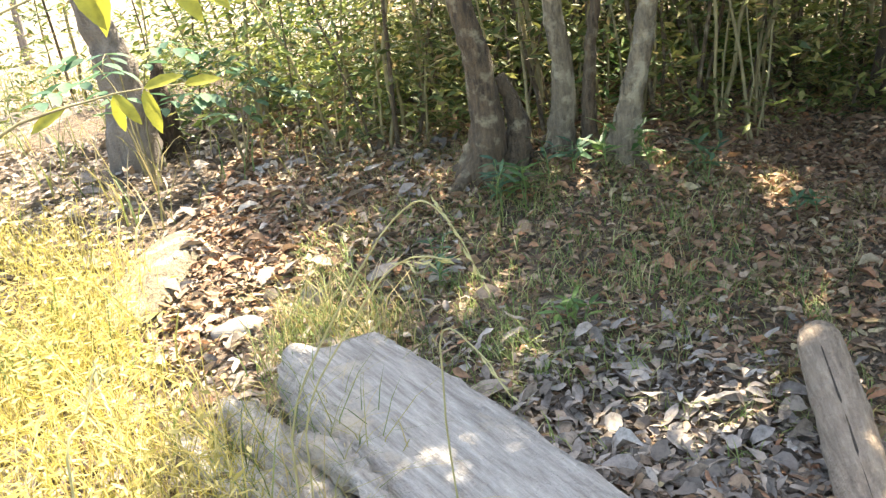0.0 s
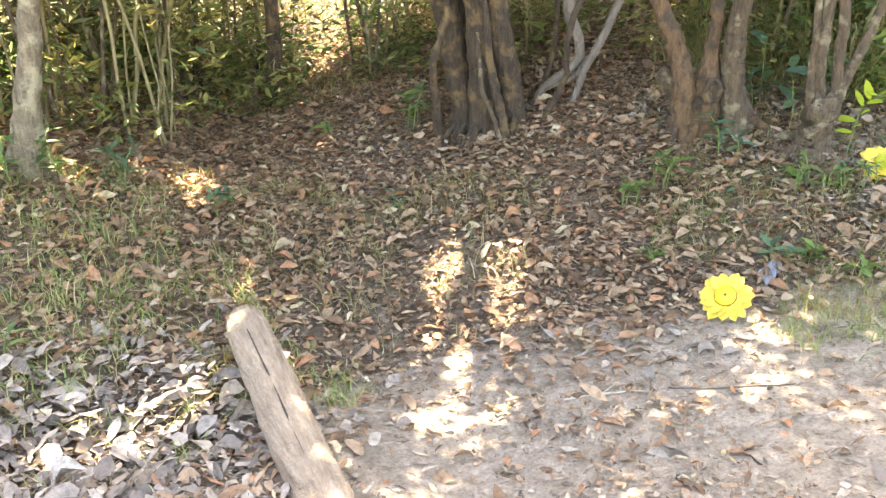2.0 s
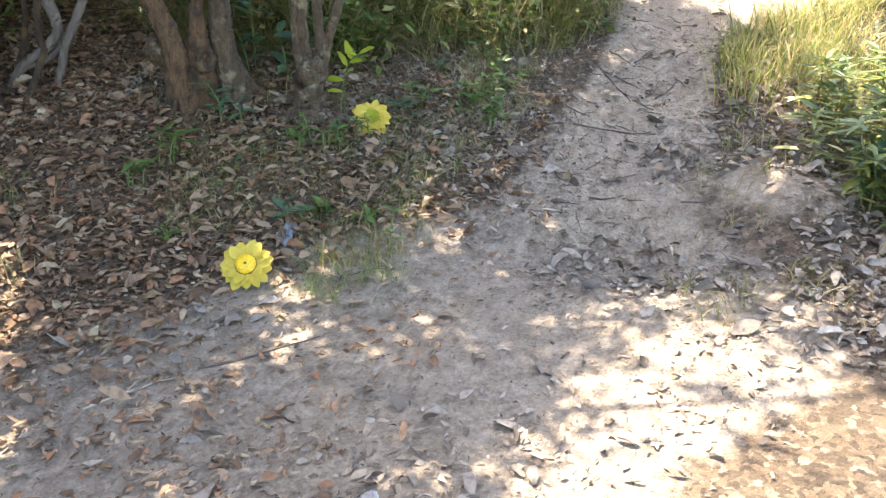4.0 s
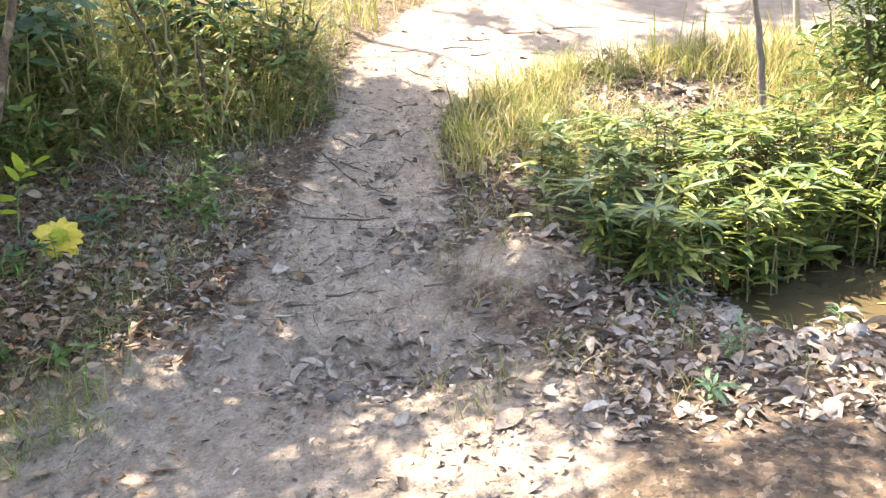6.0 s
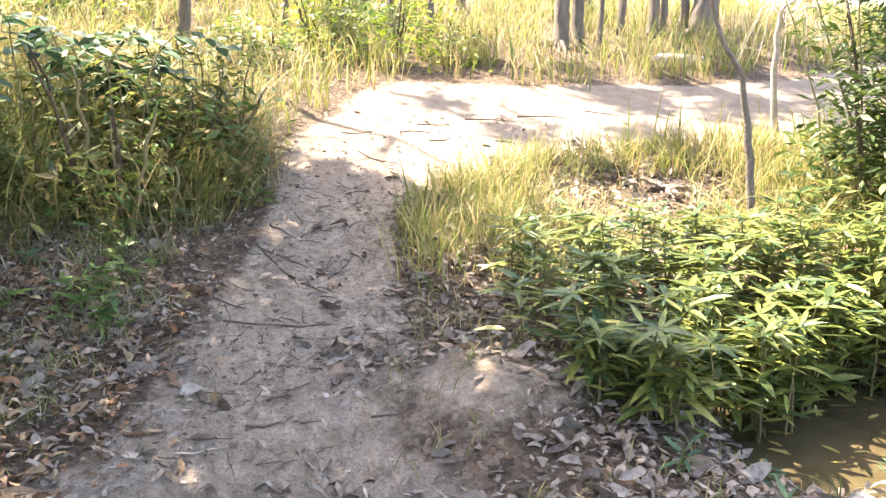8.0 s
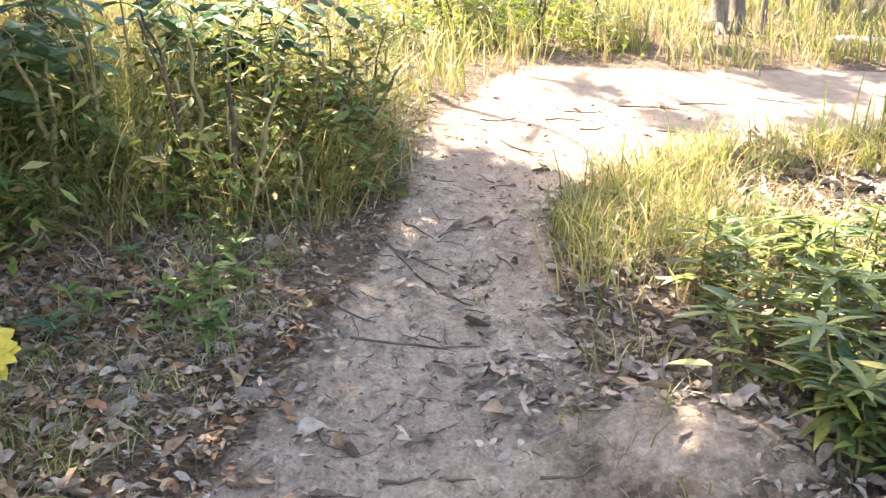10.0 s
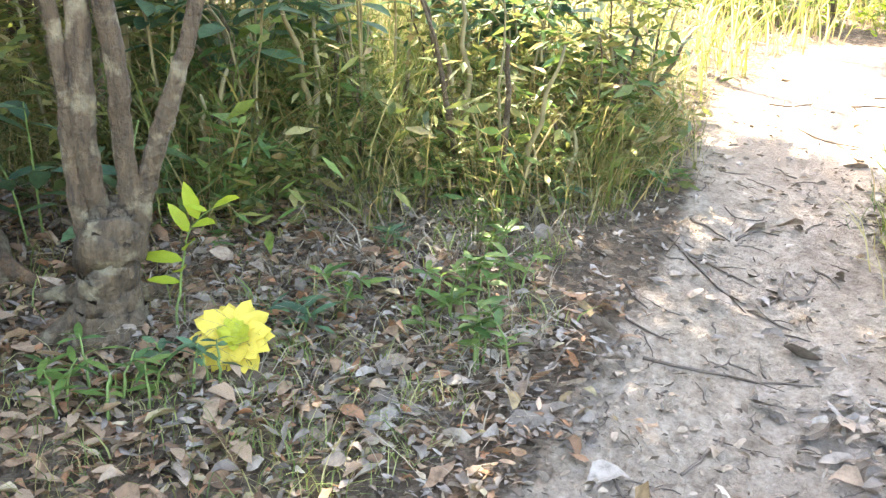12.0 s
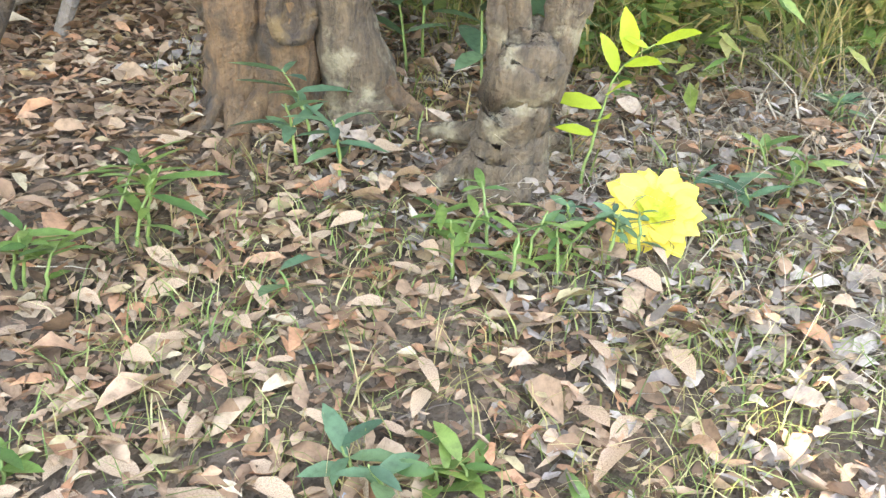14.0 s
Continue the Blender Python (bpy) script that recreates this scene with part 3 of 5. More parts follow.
for k, pts in enumerate((
    [(3.75, 2.35, 0.26, 0.022), (3.85, 2.2, 0.6, 0.018), (3.8, 2.1, 0.9, 0.02), (3.95, 1.95, 1.5, 0.014)],
    [(3.3, 2.75, 0.26, 0.03), (3.2, 2.65, 0.7, 0.024), (3.3, 2.6, 1.1, 0.022), (3.15, 2.5, 1.8, 0.016)],
    [(3.9, 2.6, 0.28, 0.02), (4.05, 2.5, 0.7, 0.016), (4.0, 2.35, 1.3, 0.014)],
    [(3.45, 2.3, 0.24, 0.018), (3.36, 2.38, 0.6, 0.014), (3.42, 2.5, 1.0, 0.016), (3.3, 2.6, 1.6, 0.012)],
)):
    sh = Shape()
    sh.tube(stem_rows(pts, 6, 0.006, 60 + k), 9, 0.12, 60 + k)
    under(tree2, sh).make("branch", M_BARK if k == 3 else M_BARK_DARK, tree2)
tree3 = tree(
    "stout gnarled tree with knotted trunk and mottled orange-brown bark",
    [
        (1, [(4.125, 1.391, 0.354, 0.0857), (4.115, 1.363, 0.619, 0.0648), (4.105, 1.347, 0.819, 0.0381), (4.102, 1.322, 1.028, 0.0324)]),
        (1, [(4.256, 1.266, 0.37, 0.0952), (4.196, 1.276, 0.648, 0.0686), (4.167, 1.251, 0.853, 0.0552), (4.15, 1.217, 1.031, 0.0476)]),
        (1, [(4.039, 1.477, 0.362, 0.0667), (4.019, 1.449, 0.626, 0.059), (4.009, 1.5, 0.819, 0.0524), (3.971, 1.569, 1.008, 0.0438)]),
        (0, [(4.18, 1.437, 0.365, 0.0857), (4.071, 1.506, 0.59, 0.0714), (3.978, 1.579, 0.702, 0.0476)]),
    ],
    # unseen clumps, some added to shade the near dirt
    3.6, M_BARK_ORANGE, [(5.06, 1.82, 3.6), (4.36, 1.32, 3.9), (5.56, 2.22, 3.9), (3.86, 1.42, 4.2), (3.26, 2.12, 3.8)], 4300, 0.75, 33, bark2=M_BARK,
)
sh = Shape()
kd, ks = np.array([-0.55, -0.83, 0.1]), np.array([0.83, -0.55, 0.0])
kc = np.array([4.081, 1.31, 0.611])
ring = [tuple(kc + ks * 0.042 * math.cos(a) + np.array([0, 0, 0.058 * math.sin(a)]) + kd * 0.006) + (0.017,) for a in np.linspace(0, 6.283, 17)]
sh.tube(ring, 7, 0.15, 3, cap=False)
sh.put([kc + ks * 0.036 * math.cos(a) + np.array([0, 0, 0.05 * math.sin(a)]) + kd * 0.01 for a in np.linspace(0, 6.283, 12, endpoint=False)] + [kc - kd * 0.004], [(i, (i + 1) % 12, 12) for i in range(12)])
under(tree3, sh).make("knot", M_BARK_DARK, tree3, "round hollow knot with a swollen rim")
tree4 = tree(
    "short thick trunk forking into four slender grey stems",
    [
        (0, [(4.302, 0.829, 0.26, 0.0881), (4.286, 0.812, 0.464, 0.0773), (4.291, 0.794, 0.563, 0.0822), (4.292, 0.788, 0.622, 0.0538)]),
        (1, [(4.28, 0.84, 0.504, 0.0294), (4.235, 0.837, 0.614, 0.0235), (4.208, 0.831, 0.797, 0.0196), (4.184, 0.814, 1.029, 0.0176)]),
        (1, [(4.302, 0.821, 0.487, 0.0343), (4.263, 0.811, 0.657, 0.0294), (4.231, 0.801, 0.839, 0.0313), (4.222, 0.784, 1.034, 0.0303)]),
        (1, [(4.322, 0.782, 0.488, 0.0343), (4.318, 0.752, 0.644, 0.0284), (4.295, 0.741, 0.867, 0.0264), (4.272, 0.726, 1.03, 0.0264)]),
        (1, [(4.322, 0.772, 0.488, 0.0421), (4.336, 0.743, 0.627, 0.0343), (4.352, 0.705, 0.746, 0.0264), (4.372, 0.662, 0.876, 0.0255), (4.398, 0.617, 1.036, 0.0206)]),
    ],
    # unseen clumps; the last two are added to shade the creek litter
    3.4, M_BARK, [(5.01, 1, 3.4), (4.21, 0.7, 3.7), (5.51, 1.2, 3.6), (4.96, -0.2, 4.1), (4.71, -0.95, 4.3)], 4000, 0.7, 44,
)
stump = thing("dead_stump", -2.091, 4.275, place(-2.091, 4.275), "split grey dead tree stump wrapped in shrub leaves", "stump")
for k, pts in enumerate(([(-2.106, 4.295, 0.282, 0.1961), (-2.04, 4.269, 0.864, 0.1529), (-2.044, 4.233, 1.292, 0.1203), (-2.079, 4.198, 1.578, 0.0915), (-2.13, 4.155, 2.229, 0.0654)], [(-1.953, 4.531, 0.297, 0.1307), (-1.889, 4.507, 0.84, 0.0745), (-1.888, 4.499, 1.27, 0.0392)])):
    sh = Shape()
    sh.tube(stem_rows(pts, 6, 0.008, k), 14, 0.22, k + 3)
    under(stump, sh).make("trunk", M_BARK_FAR if k == 0 else M_BARK_DARK, stump)

# ---- thicket behind the trees ----


def thicket(x, y, rad, stems, leaves, tall, seed, low=0.05, mat=None, dense=1.0):
    g = np.random.default_rng(seed)
    e = thing("thicket_shrub", x, y, place(x, y), "dense shrub of thin upright stems with narrow green and yellowing leaves", "shrub", "thicket shrubs behind the trees")
    for j in range(stems):
        a, r = g.uniform(0, 6.28), rad * math.sqrt(g.uniform(0, 1)) * 0.7
        bx, by = x + r * math.cos(a), y + r * math.sin(a)
        t = tall * g.uniform(0.7, 1.1)
        lean = g.normal(0, 0.16, 2)
        r0 = g.uniform(0.006, 0.019)
        z0 = place(bx, by)
        pts = [(bx, by, z0 - 0.04, r0), (bx + lean[0] * t * 0.35, by + lean[1] * t * 0.35, z0 + t * 0.4, r0 * 0.85), (bx + lean[0] * t * 1.1, by + lean[1] * t * 1.1, z0 + t, r0 * 0.4)]
        sh = Shape()
        sh.tube(stem_rows(pts, 4, 0.01, seed + j), 6)
        under(e, sh).make("stem", M_STEM if j % 3 else M_BARK, e)
    sh = Shape()
    n = int(leaves * 1.7)
    k = max(10, n // 14)
    a, r = g.uniform(0, 6.28, k), rad * np.sqrt(g.uniform(0, 1, k)) * 1.15
    c = np.stack([x + r * np.cos(a), y + r * np.sin(a), low + (tall - low) * g.uniform(0, 1, k) ** 1.5], -1)
    c[:, 2] += height(c[:, 0], c[:, 1])
    pick = g.integers(0, k, n)
    p = c[pick] + g.normal(0, 0.075, (n, 3))
    p[:, 2] = np.maximum(p[:, 2], height(p[:, 0], p[:, 1]) + 0.02)
    d = level(g, n) + np.stack([np.zeros(n), np.zeros(n), g.uniform(-0.8, 0.45, n)], -1)
    ln = g.uniform(0.06, 0.13, n)
    sh.many(small_leaf_points(p, d, np.array([[0, 0, 1.0]]) + g.normal(0, 0.5, (n, 3)), ln, ln * g.uniform(0.16, 0.36, n)), SMALL_FACES)
    under(e, sh).make("foliage", mat or M_BAMBOO, e)
    return e


SHRUBS = [(-4.21, 5.46, 0.8, 5, 1500, 2.2), (-1.63, 5.31, 0.8, 7, 2300, 2), (-0.68, 4.37, 0.5, 5, 1100, 1.6), (-0.83, 6.34, 0.9, 9, 3000, 2.6), (1.1, 5.39, 0.7, 11, 2300, 2.8), (0.61, 7.33, 1, 11, 3000, 3.2),
          (2.51, 5.28, 0.8, 13, 2300, 3), (2.06, 4.27, 0.4, 7, 500, 2.2), (2.85, 6.64, 1, 11, 3000, 3.3), (4.7, 3.9, 0.8, 11, 2500, 3), (5.6, 4.9, 1, 9, 2800, 3.3), (5.3, 2.9, 0.7, 9, 2200, 2.8),
          (6.2, 3.6, 0.9, 9, 2600, 3.2), (5.4, 1.9, 0.55, 8, 2000, 2.2), (6.3, 2.3, 0.8, 8, 2800, 2.6), (7.2, 2.9, 0.9, 7, 2400, 2.6), (4.95, 1.5, 0.3, 5, 600, 1.8), (-3.6, 7.43, 1, 6, 2200, 2.4), (-2.08, 8.94, 1.2, 7, 2600, 3), (1.03, 9.48, 1.4, 9, 3200, 3.4), (6, 6.9, 1.4, 9, 3000, 3.4), (8, 4.6, 1.1, 6, 2000, 2.4),
          (0.2, 5.1, 0.6, 12, 1900, 2.3), (1.0, 5.4, 0.6, 13, 1900, 2.5), (1.8, 5.2, 0.6, 13, 1700, 2.4), (2.4, 5.5, 0.7, 13, 2000, 2.6), (3.1, 5.1, 0.6, 13, 1900, 2.6), (1.4, 6.3, 0.8, 12, 2200, 2.8), (2.4, 6.6, 0.8, 12, 2200, 2.8), (3.5, 6.2, 0.8, 12, 2200, 2.8), (0.1, 6.4, 0.8, 10, 2000, 2.6), (3.9, 4.3, 0.5, 9, 1200, 2.2), (4.4, 3.4, 0.5, 9, 1200, 2.2), (0.55, 3.9, 0.4, 13, 700, 2.2), (1.15, 3.95, 0.4, 13, 700, 2.3), (1.75, 3.9, 0.45, 12, 700, 2.3), (-0.2, 4.0, 0.4, 9, 800, 1.6)]
for k, (x, y, r, ns, nl, tall) in enumerate(SHRUBS):
    thicket(x, y, r, ns, nl, tall, 100 + k, 0.05, M_CREEK if k in (1, 2, 4, 7) else M_BAMBOO)

# taller trees added to the thicket; their unseen crowns shade the trail and bank
for k, (x, y, top, nl, cr) in enumerate((
    (6.9, 1.9, 3.6, 5200, [(6.4, 1.0, 3.4), (7.3, 1.1, 3.5), (6.9, 0.6, 3.8), (7.8, 1.2, 3.9)]),
    (5.6, 2.6, 3.8, 10500, [(5.6, 1.0, 3.7), (5.1, 0.75, 4.2), (6.0, 1.7, 3.5), (5.3, 0.5, 4.1), (6.3, 0.4, 4.0), (5.75, -0.3, 4.2)]),
    (3.0, 4.4, 4.0, 3600, [(3.0, 3.4, 4.2), (3.9, 4.0, 4.3), (2.5, 4.2, 4.4)]),
    (3.9, 6.6, 4.4, 4200, [(3.6, 5.6, 4.0), (4.6, 6.4, 4.2), (3.2, 6.8, 4.4), (4.4, 5.2, 4.5)]),
    (5.9, 5.4, 4.4, 9500, [(5.6, 4.6, 4.0), (6.6, 5.2, 4.2), (5.2, 5.8, 4.4), (6.2, 4.0, 4.5)]),
    (6.4, 3.0, 4.2, 7500, [(6.2, 2.9, 4.0), (7.2, 3.4, 4.1), (6.8, 2.4, 4.4)]),
    (2.0, 7.6, 4.4, 2500, [(1.9, 6.6, 4.0), (2.9, 7.6, 4.2), (1.4, 8.2, 4.4)]),
)):
    tree("added slender thicket tree with dark bark and a high shading crown", [(1, [(x, y, place(x, y), 0.06), (x + 0.05, y - 0.03, place(x, y) + 0.6, 0.05), (x + 0.02, y - 0.1, place(x, y) + 1.2, 0.045)])], top, M_BARK_DARK, cr, nl, 0.7, 300 + k, 0.11 if k < 2 else 0.16)

# ---- logs ----


def log_thing(name, label, pts, seg, rough, seed, material, flat=0.0, grooves=0.0, ragged=0.0):
    g = np.random.default_rng(seed)
    x, y = pts[0][0], pts[0][1]
    e = thing(name, x, y, place(x, y), label, "log")
    sh = Shape()
    rows = stem_rows(pts, 14, 0.002, seed)
    sh.tube(rows, seg, rough, seed)
    v = sh.v[0]
    n = len(rows)
    ang = np.linspace(0, 2 * np.pi, seg, endpoint=False)
    groove = sum(np.sin(ang * f + g.uniform(0, 6.28)) for f in (7, 11, 17, 23)) / 4
    ring = v[: n * seg].reshape(n, seg, 3)
    c = rows[:, None, :3]
    ring = c + (ring - c) * (1 + grooves * groove[None, :, None])
    if ragged:
        d = unit(rows[0, :3] - rows[3, :3])
        ring[0] += d[None] * (ragged * (np.sin(ang * 3 + 1) + 0.6 * np.sin(ang * 7)) )[:, None]
        ring[1] += d[None] * (ragged * 0.6 * np.sin(ang * 3 + 1))[:, None]
    if flat:
        top = c[..., 2] + rows[:, None, 3] * flat
        ring[..., 2] = np.where(ring[..., 2] > top, top + (ring[..., 2] - top) * 0.25, ring[..., 2])
    v[: n * seg] = ring.reshape(-1, 3)
    under(e, sh).make("log_body", material, e)
    return e


big_log = log_thing("fallen_log", "thick weathered grey log with cracked grain and a broken end", [(-0.46, 1.478, 0.229, 0.2204), (-0.231, 1.09, 0.16, 0.2865), (0.215, 0.421, 0.068, 0.303), (0.709, -0.323, -0.045, 0.2865)], 72, 0.03, 8, M_WOOD_GREY, 0.7, 0.03, 0.06)
for k, (x0, y0, z0, x1, y1, z1, r) in enumerate(((-0.5, 0.95, 0.3, -0.231, 0.6, 0.301, 0.05), (-0.58, 0.96, 0.231, -0.273, 0.437, 0.168, 0.099), (-0.34, 0.751, 0.335, -0.174, 0.453, 0.322, 0.028), (-0.85, 1.35, 0.24, -0.45, 0.75, 0.25, 0.07), (-0.75, 1.0, 0.2, -0.35, 0.42, 0.2, 0.08), (-1.0, 1.2, 0.2, -0.7, 0.8, 0.21, 0.06))):
    sh = Shape()
    sh.tube(stem_rows([(x0, y0, z0, r * 0.5), ((x0 + x1) / 2, (y0 + y1) / 2, (z0 + z1) / 2 + 0.01, r), (x1, y1, z1, r * 0.6)], 8, 0.006, k), 18, 0.3, k + 50)
    under(big_log, sh).make("split_slab", M_WOOD_GREY, big_log, "split slab of bleached wood")
log_thing("fallen_log", "smooth bare tan log with cracked rounded end on the bank", [(1.285, 1.357, 0.211, 0.0469), (1.264, 1.27, 0.197, 0.0763), (1.118, 0.646, 0.077, 0.083), (0.956, -0.143, -0.11, 0.0884), (0.817, -0.791, -0.259, 0.0884)], 26, 0.03, 9, M_WOOD_TAN, 0.0, 0.012)

crack = Shape()
crack.tube(stem_rows([(1.223, 1.185, 0.258, 0.0027), (1.112, 0.666, 0.16, 0.0056), (0.973, 0.019, 0.003, 0.0056), (0.866, -0.511, -0.123, 0.0027)], 6, 0.001, 5), 6, 0.2, 5)
slim = bpy.data.objects["fallen_log.001"]
under(slim, crack).make("crack", M_BARK_DARK, slim, "long dark drying crack")


def bottle(x, y, turn):
    e = thing("plastic_bottle", x, y, place(x, y), "clear crushed plastic bottle lying on the dirt", "bottle")
    prof = [(0.0, 0.012), (0.004, 0.028), (0.03, 0.031), (0.05, 0.027), (0.07, 0.031), (0.11, 0.031), (0.13, 0.029), (0.16, 0.018), (0.175, 0.012), (0.19, 0.012)]
    c, q = math.cos(turn), math.sin(turn)
    sh = Shape()
    sh.tube([(d * c, d * q, 0.028 - 0.004 * math.sin(d * 40), r) for d, r in prof], 14, 0.06, 4)
    sh.make("bottle_body", M_CLEAR, e)
    sh = Shape()
    sh.tube([(d * c, d * q, 0.028, 0.0145) for d in (0.182, 0.19, 0.2)], 12)
    sh.make("cap", M_SCRAP, e, "white plastic cap")


bottle(2.02, -0.64, 2.6)
scrap = Shape()
gs = np.random.default_rng(8)
U, W = np.meshgrid(np.linspace(-1, 1, 9), np.linspace(-1, 1, 7), indexing="ij")
sx, sy = 3.5 + 0.06 * U + 0.015 * W, 0.53 + 0.036 * W
scrap.put(np.stack([sx, sy, height(sx, sy) + 0.018 + 0.008 * gs.normal(0, 1, U.shape)], -1), [(i * 7 + j, i * 7 + 7 + j, i * 7 + 8 + j, i * 7 + 1 + j) for i in range(8) for j in range(6)])
tagged(scrap.make("plastic_scrap", M_SCRAP_GREY), "crumpled grey-blue plastic scrap lying in the litter", "litter")


def stalk(pts, label):
    x, y = pts[0][0], pts[0][1]
    e = thing("grass_stalk", x, y, place(x, y), label, "grass", "arching grass stalks before the log")
    rows = [(x - 0.02, y, place(x, y) - 0.02, 0.003)] + [(*q, 0.0026 - 0.0003 * k) for k, q in enumerate(pts)]
    sh = Shape()
    sh.tube(stem_rows(rows, 5, 0.001, 3), 5)
    under(e, sh).make("stalk", M_STALK, e)
    a, b = np.array(pts[-2]), np.array(pts[-1])
    sh = Shape()
    n = 16
    t = np.linspace(-0.3, 1.1, n)[:, None]
    sh.many(small_leaf_points(a + (b - a) * t, (b - a)[None] + gs.normal(0, 0.05, (n, 3)), gs.normal(0, 1, (n, 3)), gs.uniform(0.02, 0.035, n), gs.uniform(0.005, 0.008, n)), SMALL_FACES)
    under(e, sh).make("seed_head", M_STALK, e)


ARCH = "long pale grass stalk arching over with a seed head"
stalk([(-0.352, 0.324, 0.676), (-0.172, 0.327, 0.996), (-0.013, 0.292, 1.183), (0.064, 0.226, 1.185), (0.121, 0.188, 1.061)], ARCH)
stalk([(-0.321, 0.333, 0.676), (-0.17, 0.356, 0.923), (-0.04, 0.305, 1.066), (0.068, 0.247, 1.079)], ARCH)
stalk([(0.002, 0.519, 0.765), (0.087, 0.467, 0.768), (0.154, 0.361, 0.69)], ARCH)
stalk([(-0.606, -0.142, 0.879), (-0.584, -0.069, 0.995), (-0.564, -0.025, 1.064), (-0.551, -0.031, 1.052)], ARCH)

# ---- yellow flowers ----


def flower(x, y, z, dia, facing, tilt, seed, label, rings):
    """A large layered artificial flower lying against the litter."""
    g = np.random.default_rng(seed)
    e = thing("artificial_flower", x, y, z, label, "flower", "yellow artificial flowers")
    e.matrix_world = pose(x, y, z) @ Euler((0, 0, radians(-facing))).to_matrix().to_4x4() @ Euler((radians(-tilt), 0, 0)).to_matrix().to_4x4()
    rad = dia / 2
    for ringn, (count, r0, r1, lift, wid) in enumerate(rings):
        for j in range(count):
            a = (j + 0.5 * ringn) / count * 6.283 + g.normal(0, 0.07)
            d = np.array([[math.cos(a), math.sin(a), lift + g.normal(0, 0.12)]])
            ln = rad * (r1 - r0) * g.uniform(0.85, 1.12)
            sh = Shape()
            sh.many(leaf_points(np.array([[math.cos(a), math.sin(a), 0]]) * rad * r0 + [[0, 0, 0.008 * ringn]], d, np.array([[0, 0, 1.0]]), [ln], [rad * wid * g.uniform(0.85, 1.15)], [g.normal(0.12, 0.12)], g.uniform(0.1, 0.5), 0.0, [g.normal(0, 0.35)]), LEAF_FACES)
            sh.make("petal", M_PETAL_PALE if ringn == 2 else M_PETAL, e, "green-tinged pale inner petal" if ringn == 2 else "")
    for nm, r, h, m in (("disc_rim", 0.41, 0.02, M_DISC_RIM), ("disc", 0.385, 0.03, M_DISC), ("disc_eye", 0.07, 0.034, M_DISC_RIM)) if len(rings) == 2 else (("disc", 0.11, 0.02, M_PETAL_PALE),):
        sh = Shape()
        v, f = [(0, 0, h)], []
        for i, (q, hz) in enumerate(((0.5, h * 0.98), (0.9, h * 0.85), (1.0, h * 0.3))):
            v += [(rad * r * q * math.cos(b), rad * r * q * math.sin(b), hz) for b in np.linspace(0, 6.283, 20, endpoint=False)]
            for b in range(20):
                f.append((0, 1 + b, 1 + (b + 1) % 20) if i == 0 else (1 + 20 * (i - 1) + b, 1 + 20 * i + b, 1 + 20 * i + (b + 1) % 20, 1 + 20 * (i - 1) + (b + 1) % 20))
        sh.put(v, f)
        sh.make(nm, m, e)
    return e


flower(3.136, 0.513, -0.033, 0.248, 250, 42, 1, "yellow artificial sunflower lying at the edge of the leaf litter", ((15, 0.35, 1.0, 0.03, 0.42), (13, 0.33, 0.84, 0.16, 0.4)))
flower(4.414, 0.511, 0.282, 0.227, 240, 44, 2, "large yellow artificial flower with green-tinged heart beside a tree", ((17, 0.2, 1.0, 0.12, 0.46), (15, 0.15, 0.86, 0.24, 0.46), (12, 0.06, 0.46, 0.55, 0.3)))

# ---- plants ----


def sprout(x, y, tall, stems, per, ln, wd, material, seed, label, category="plant", group="", thin=0.5, spread=0.35, droop=-0.25):
    g = np.random.default_rng(seed)
    z = place(x, y)
    e = thing("seedling" if tall < 0.3 else "shrub", x, y, z, label, category, group)
    for j in range(stems):
        a = g.uniform(0, 6.28)
        bx, by = g.normal(0, 0.02 * stems ** 0.5, 2)
        t = tall * g.uniform(0.7, 1.1)
        tip = (bx + math.cos(a) * t * spread, by + math.sin(a) * t * spread, t)
        pts = [(bx, by, -0.02, 0.0045), (bx + (tip[0] - bx) * 0.35, by + (tip[1] - by) * 0.35, t * 0.55, 0.0035), (*tip, 0.002)]
        rows = stem_rows(pts, 4, 0.002, seed + j)
        sh = Shape()
        sh.tube(rows, 5)
        stem = sh.make("stem", M_STEM_GREEN, e)
        s = np.sort(g.uniform(0.3, 1.0, per))
        p = np.stack([np.interp(s, np.linspace(0, 1, len(rows)), rows[:, q]) for q in range(3)], -1)
        ang = np.arange(per) * 2.4 + g.uniform(0, 6)
        d = np.stack([np.cos(ang), np.sin(ang), g.uniform(droop, 0.5, per)], -1)
        n = np.array([[0, 0, 1.0]]) + g.normal(0, 0.25, (per, 3))
        l2 = ln * g.uniform(0.65, 1.15, per)
        sh = Shape()
        sh.many(leaf_points(p, d, n, l2, wd * l2 / ln, g.uniform(0.05, 0.3, per), 0.3, thin), LEAF_FACES)
        sh.make("leaves", material, stem)
    return e


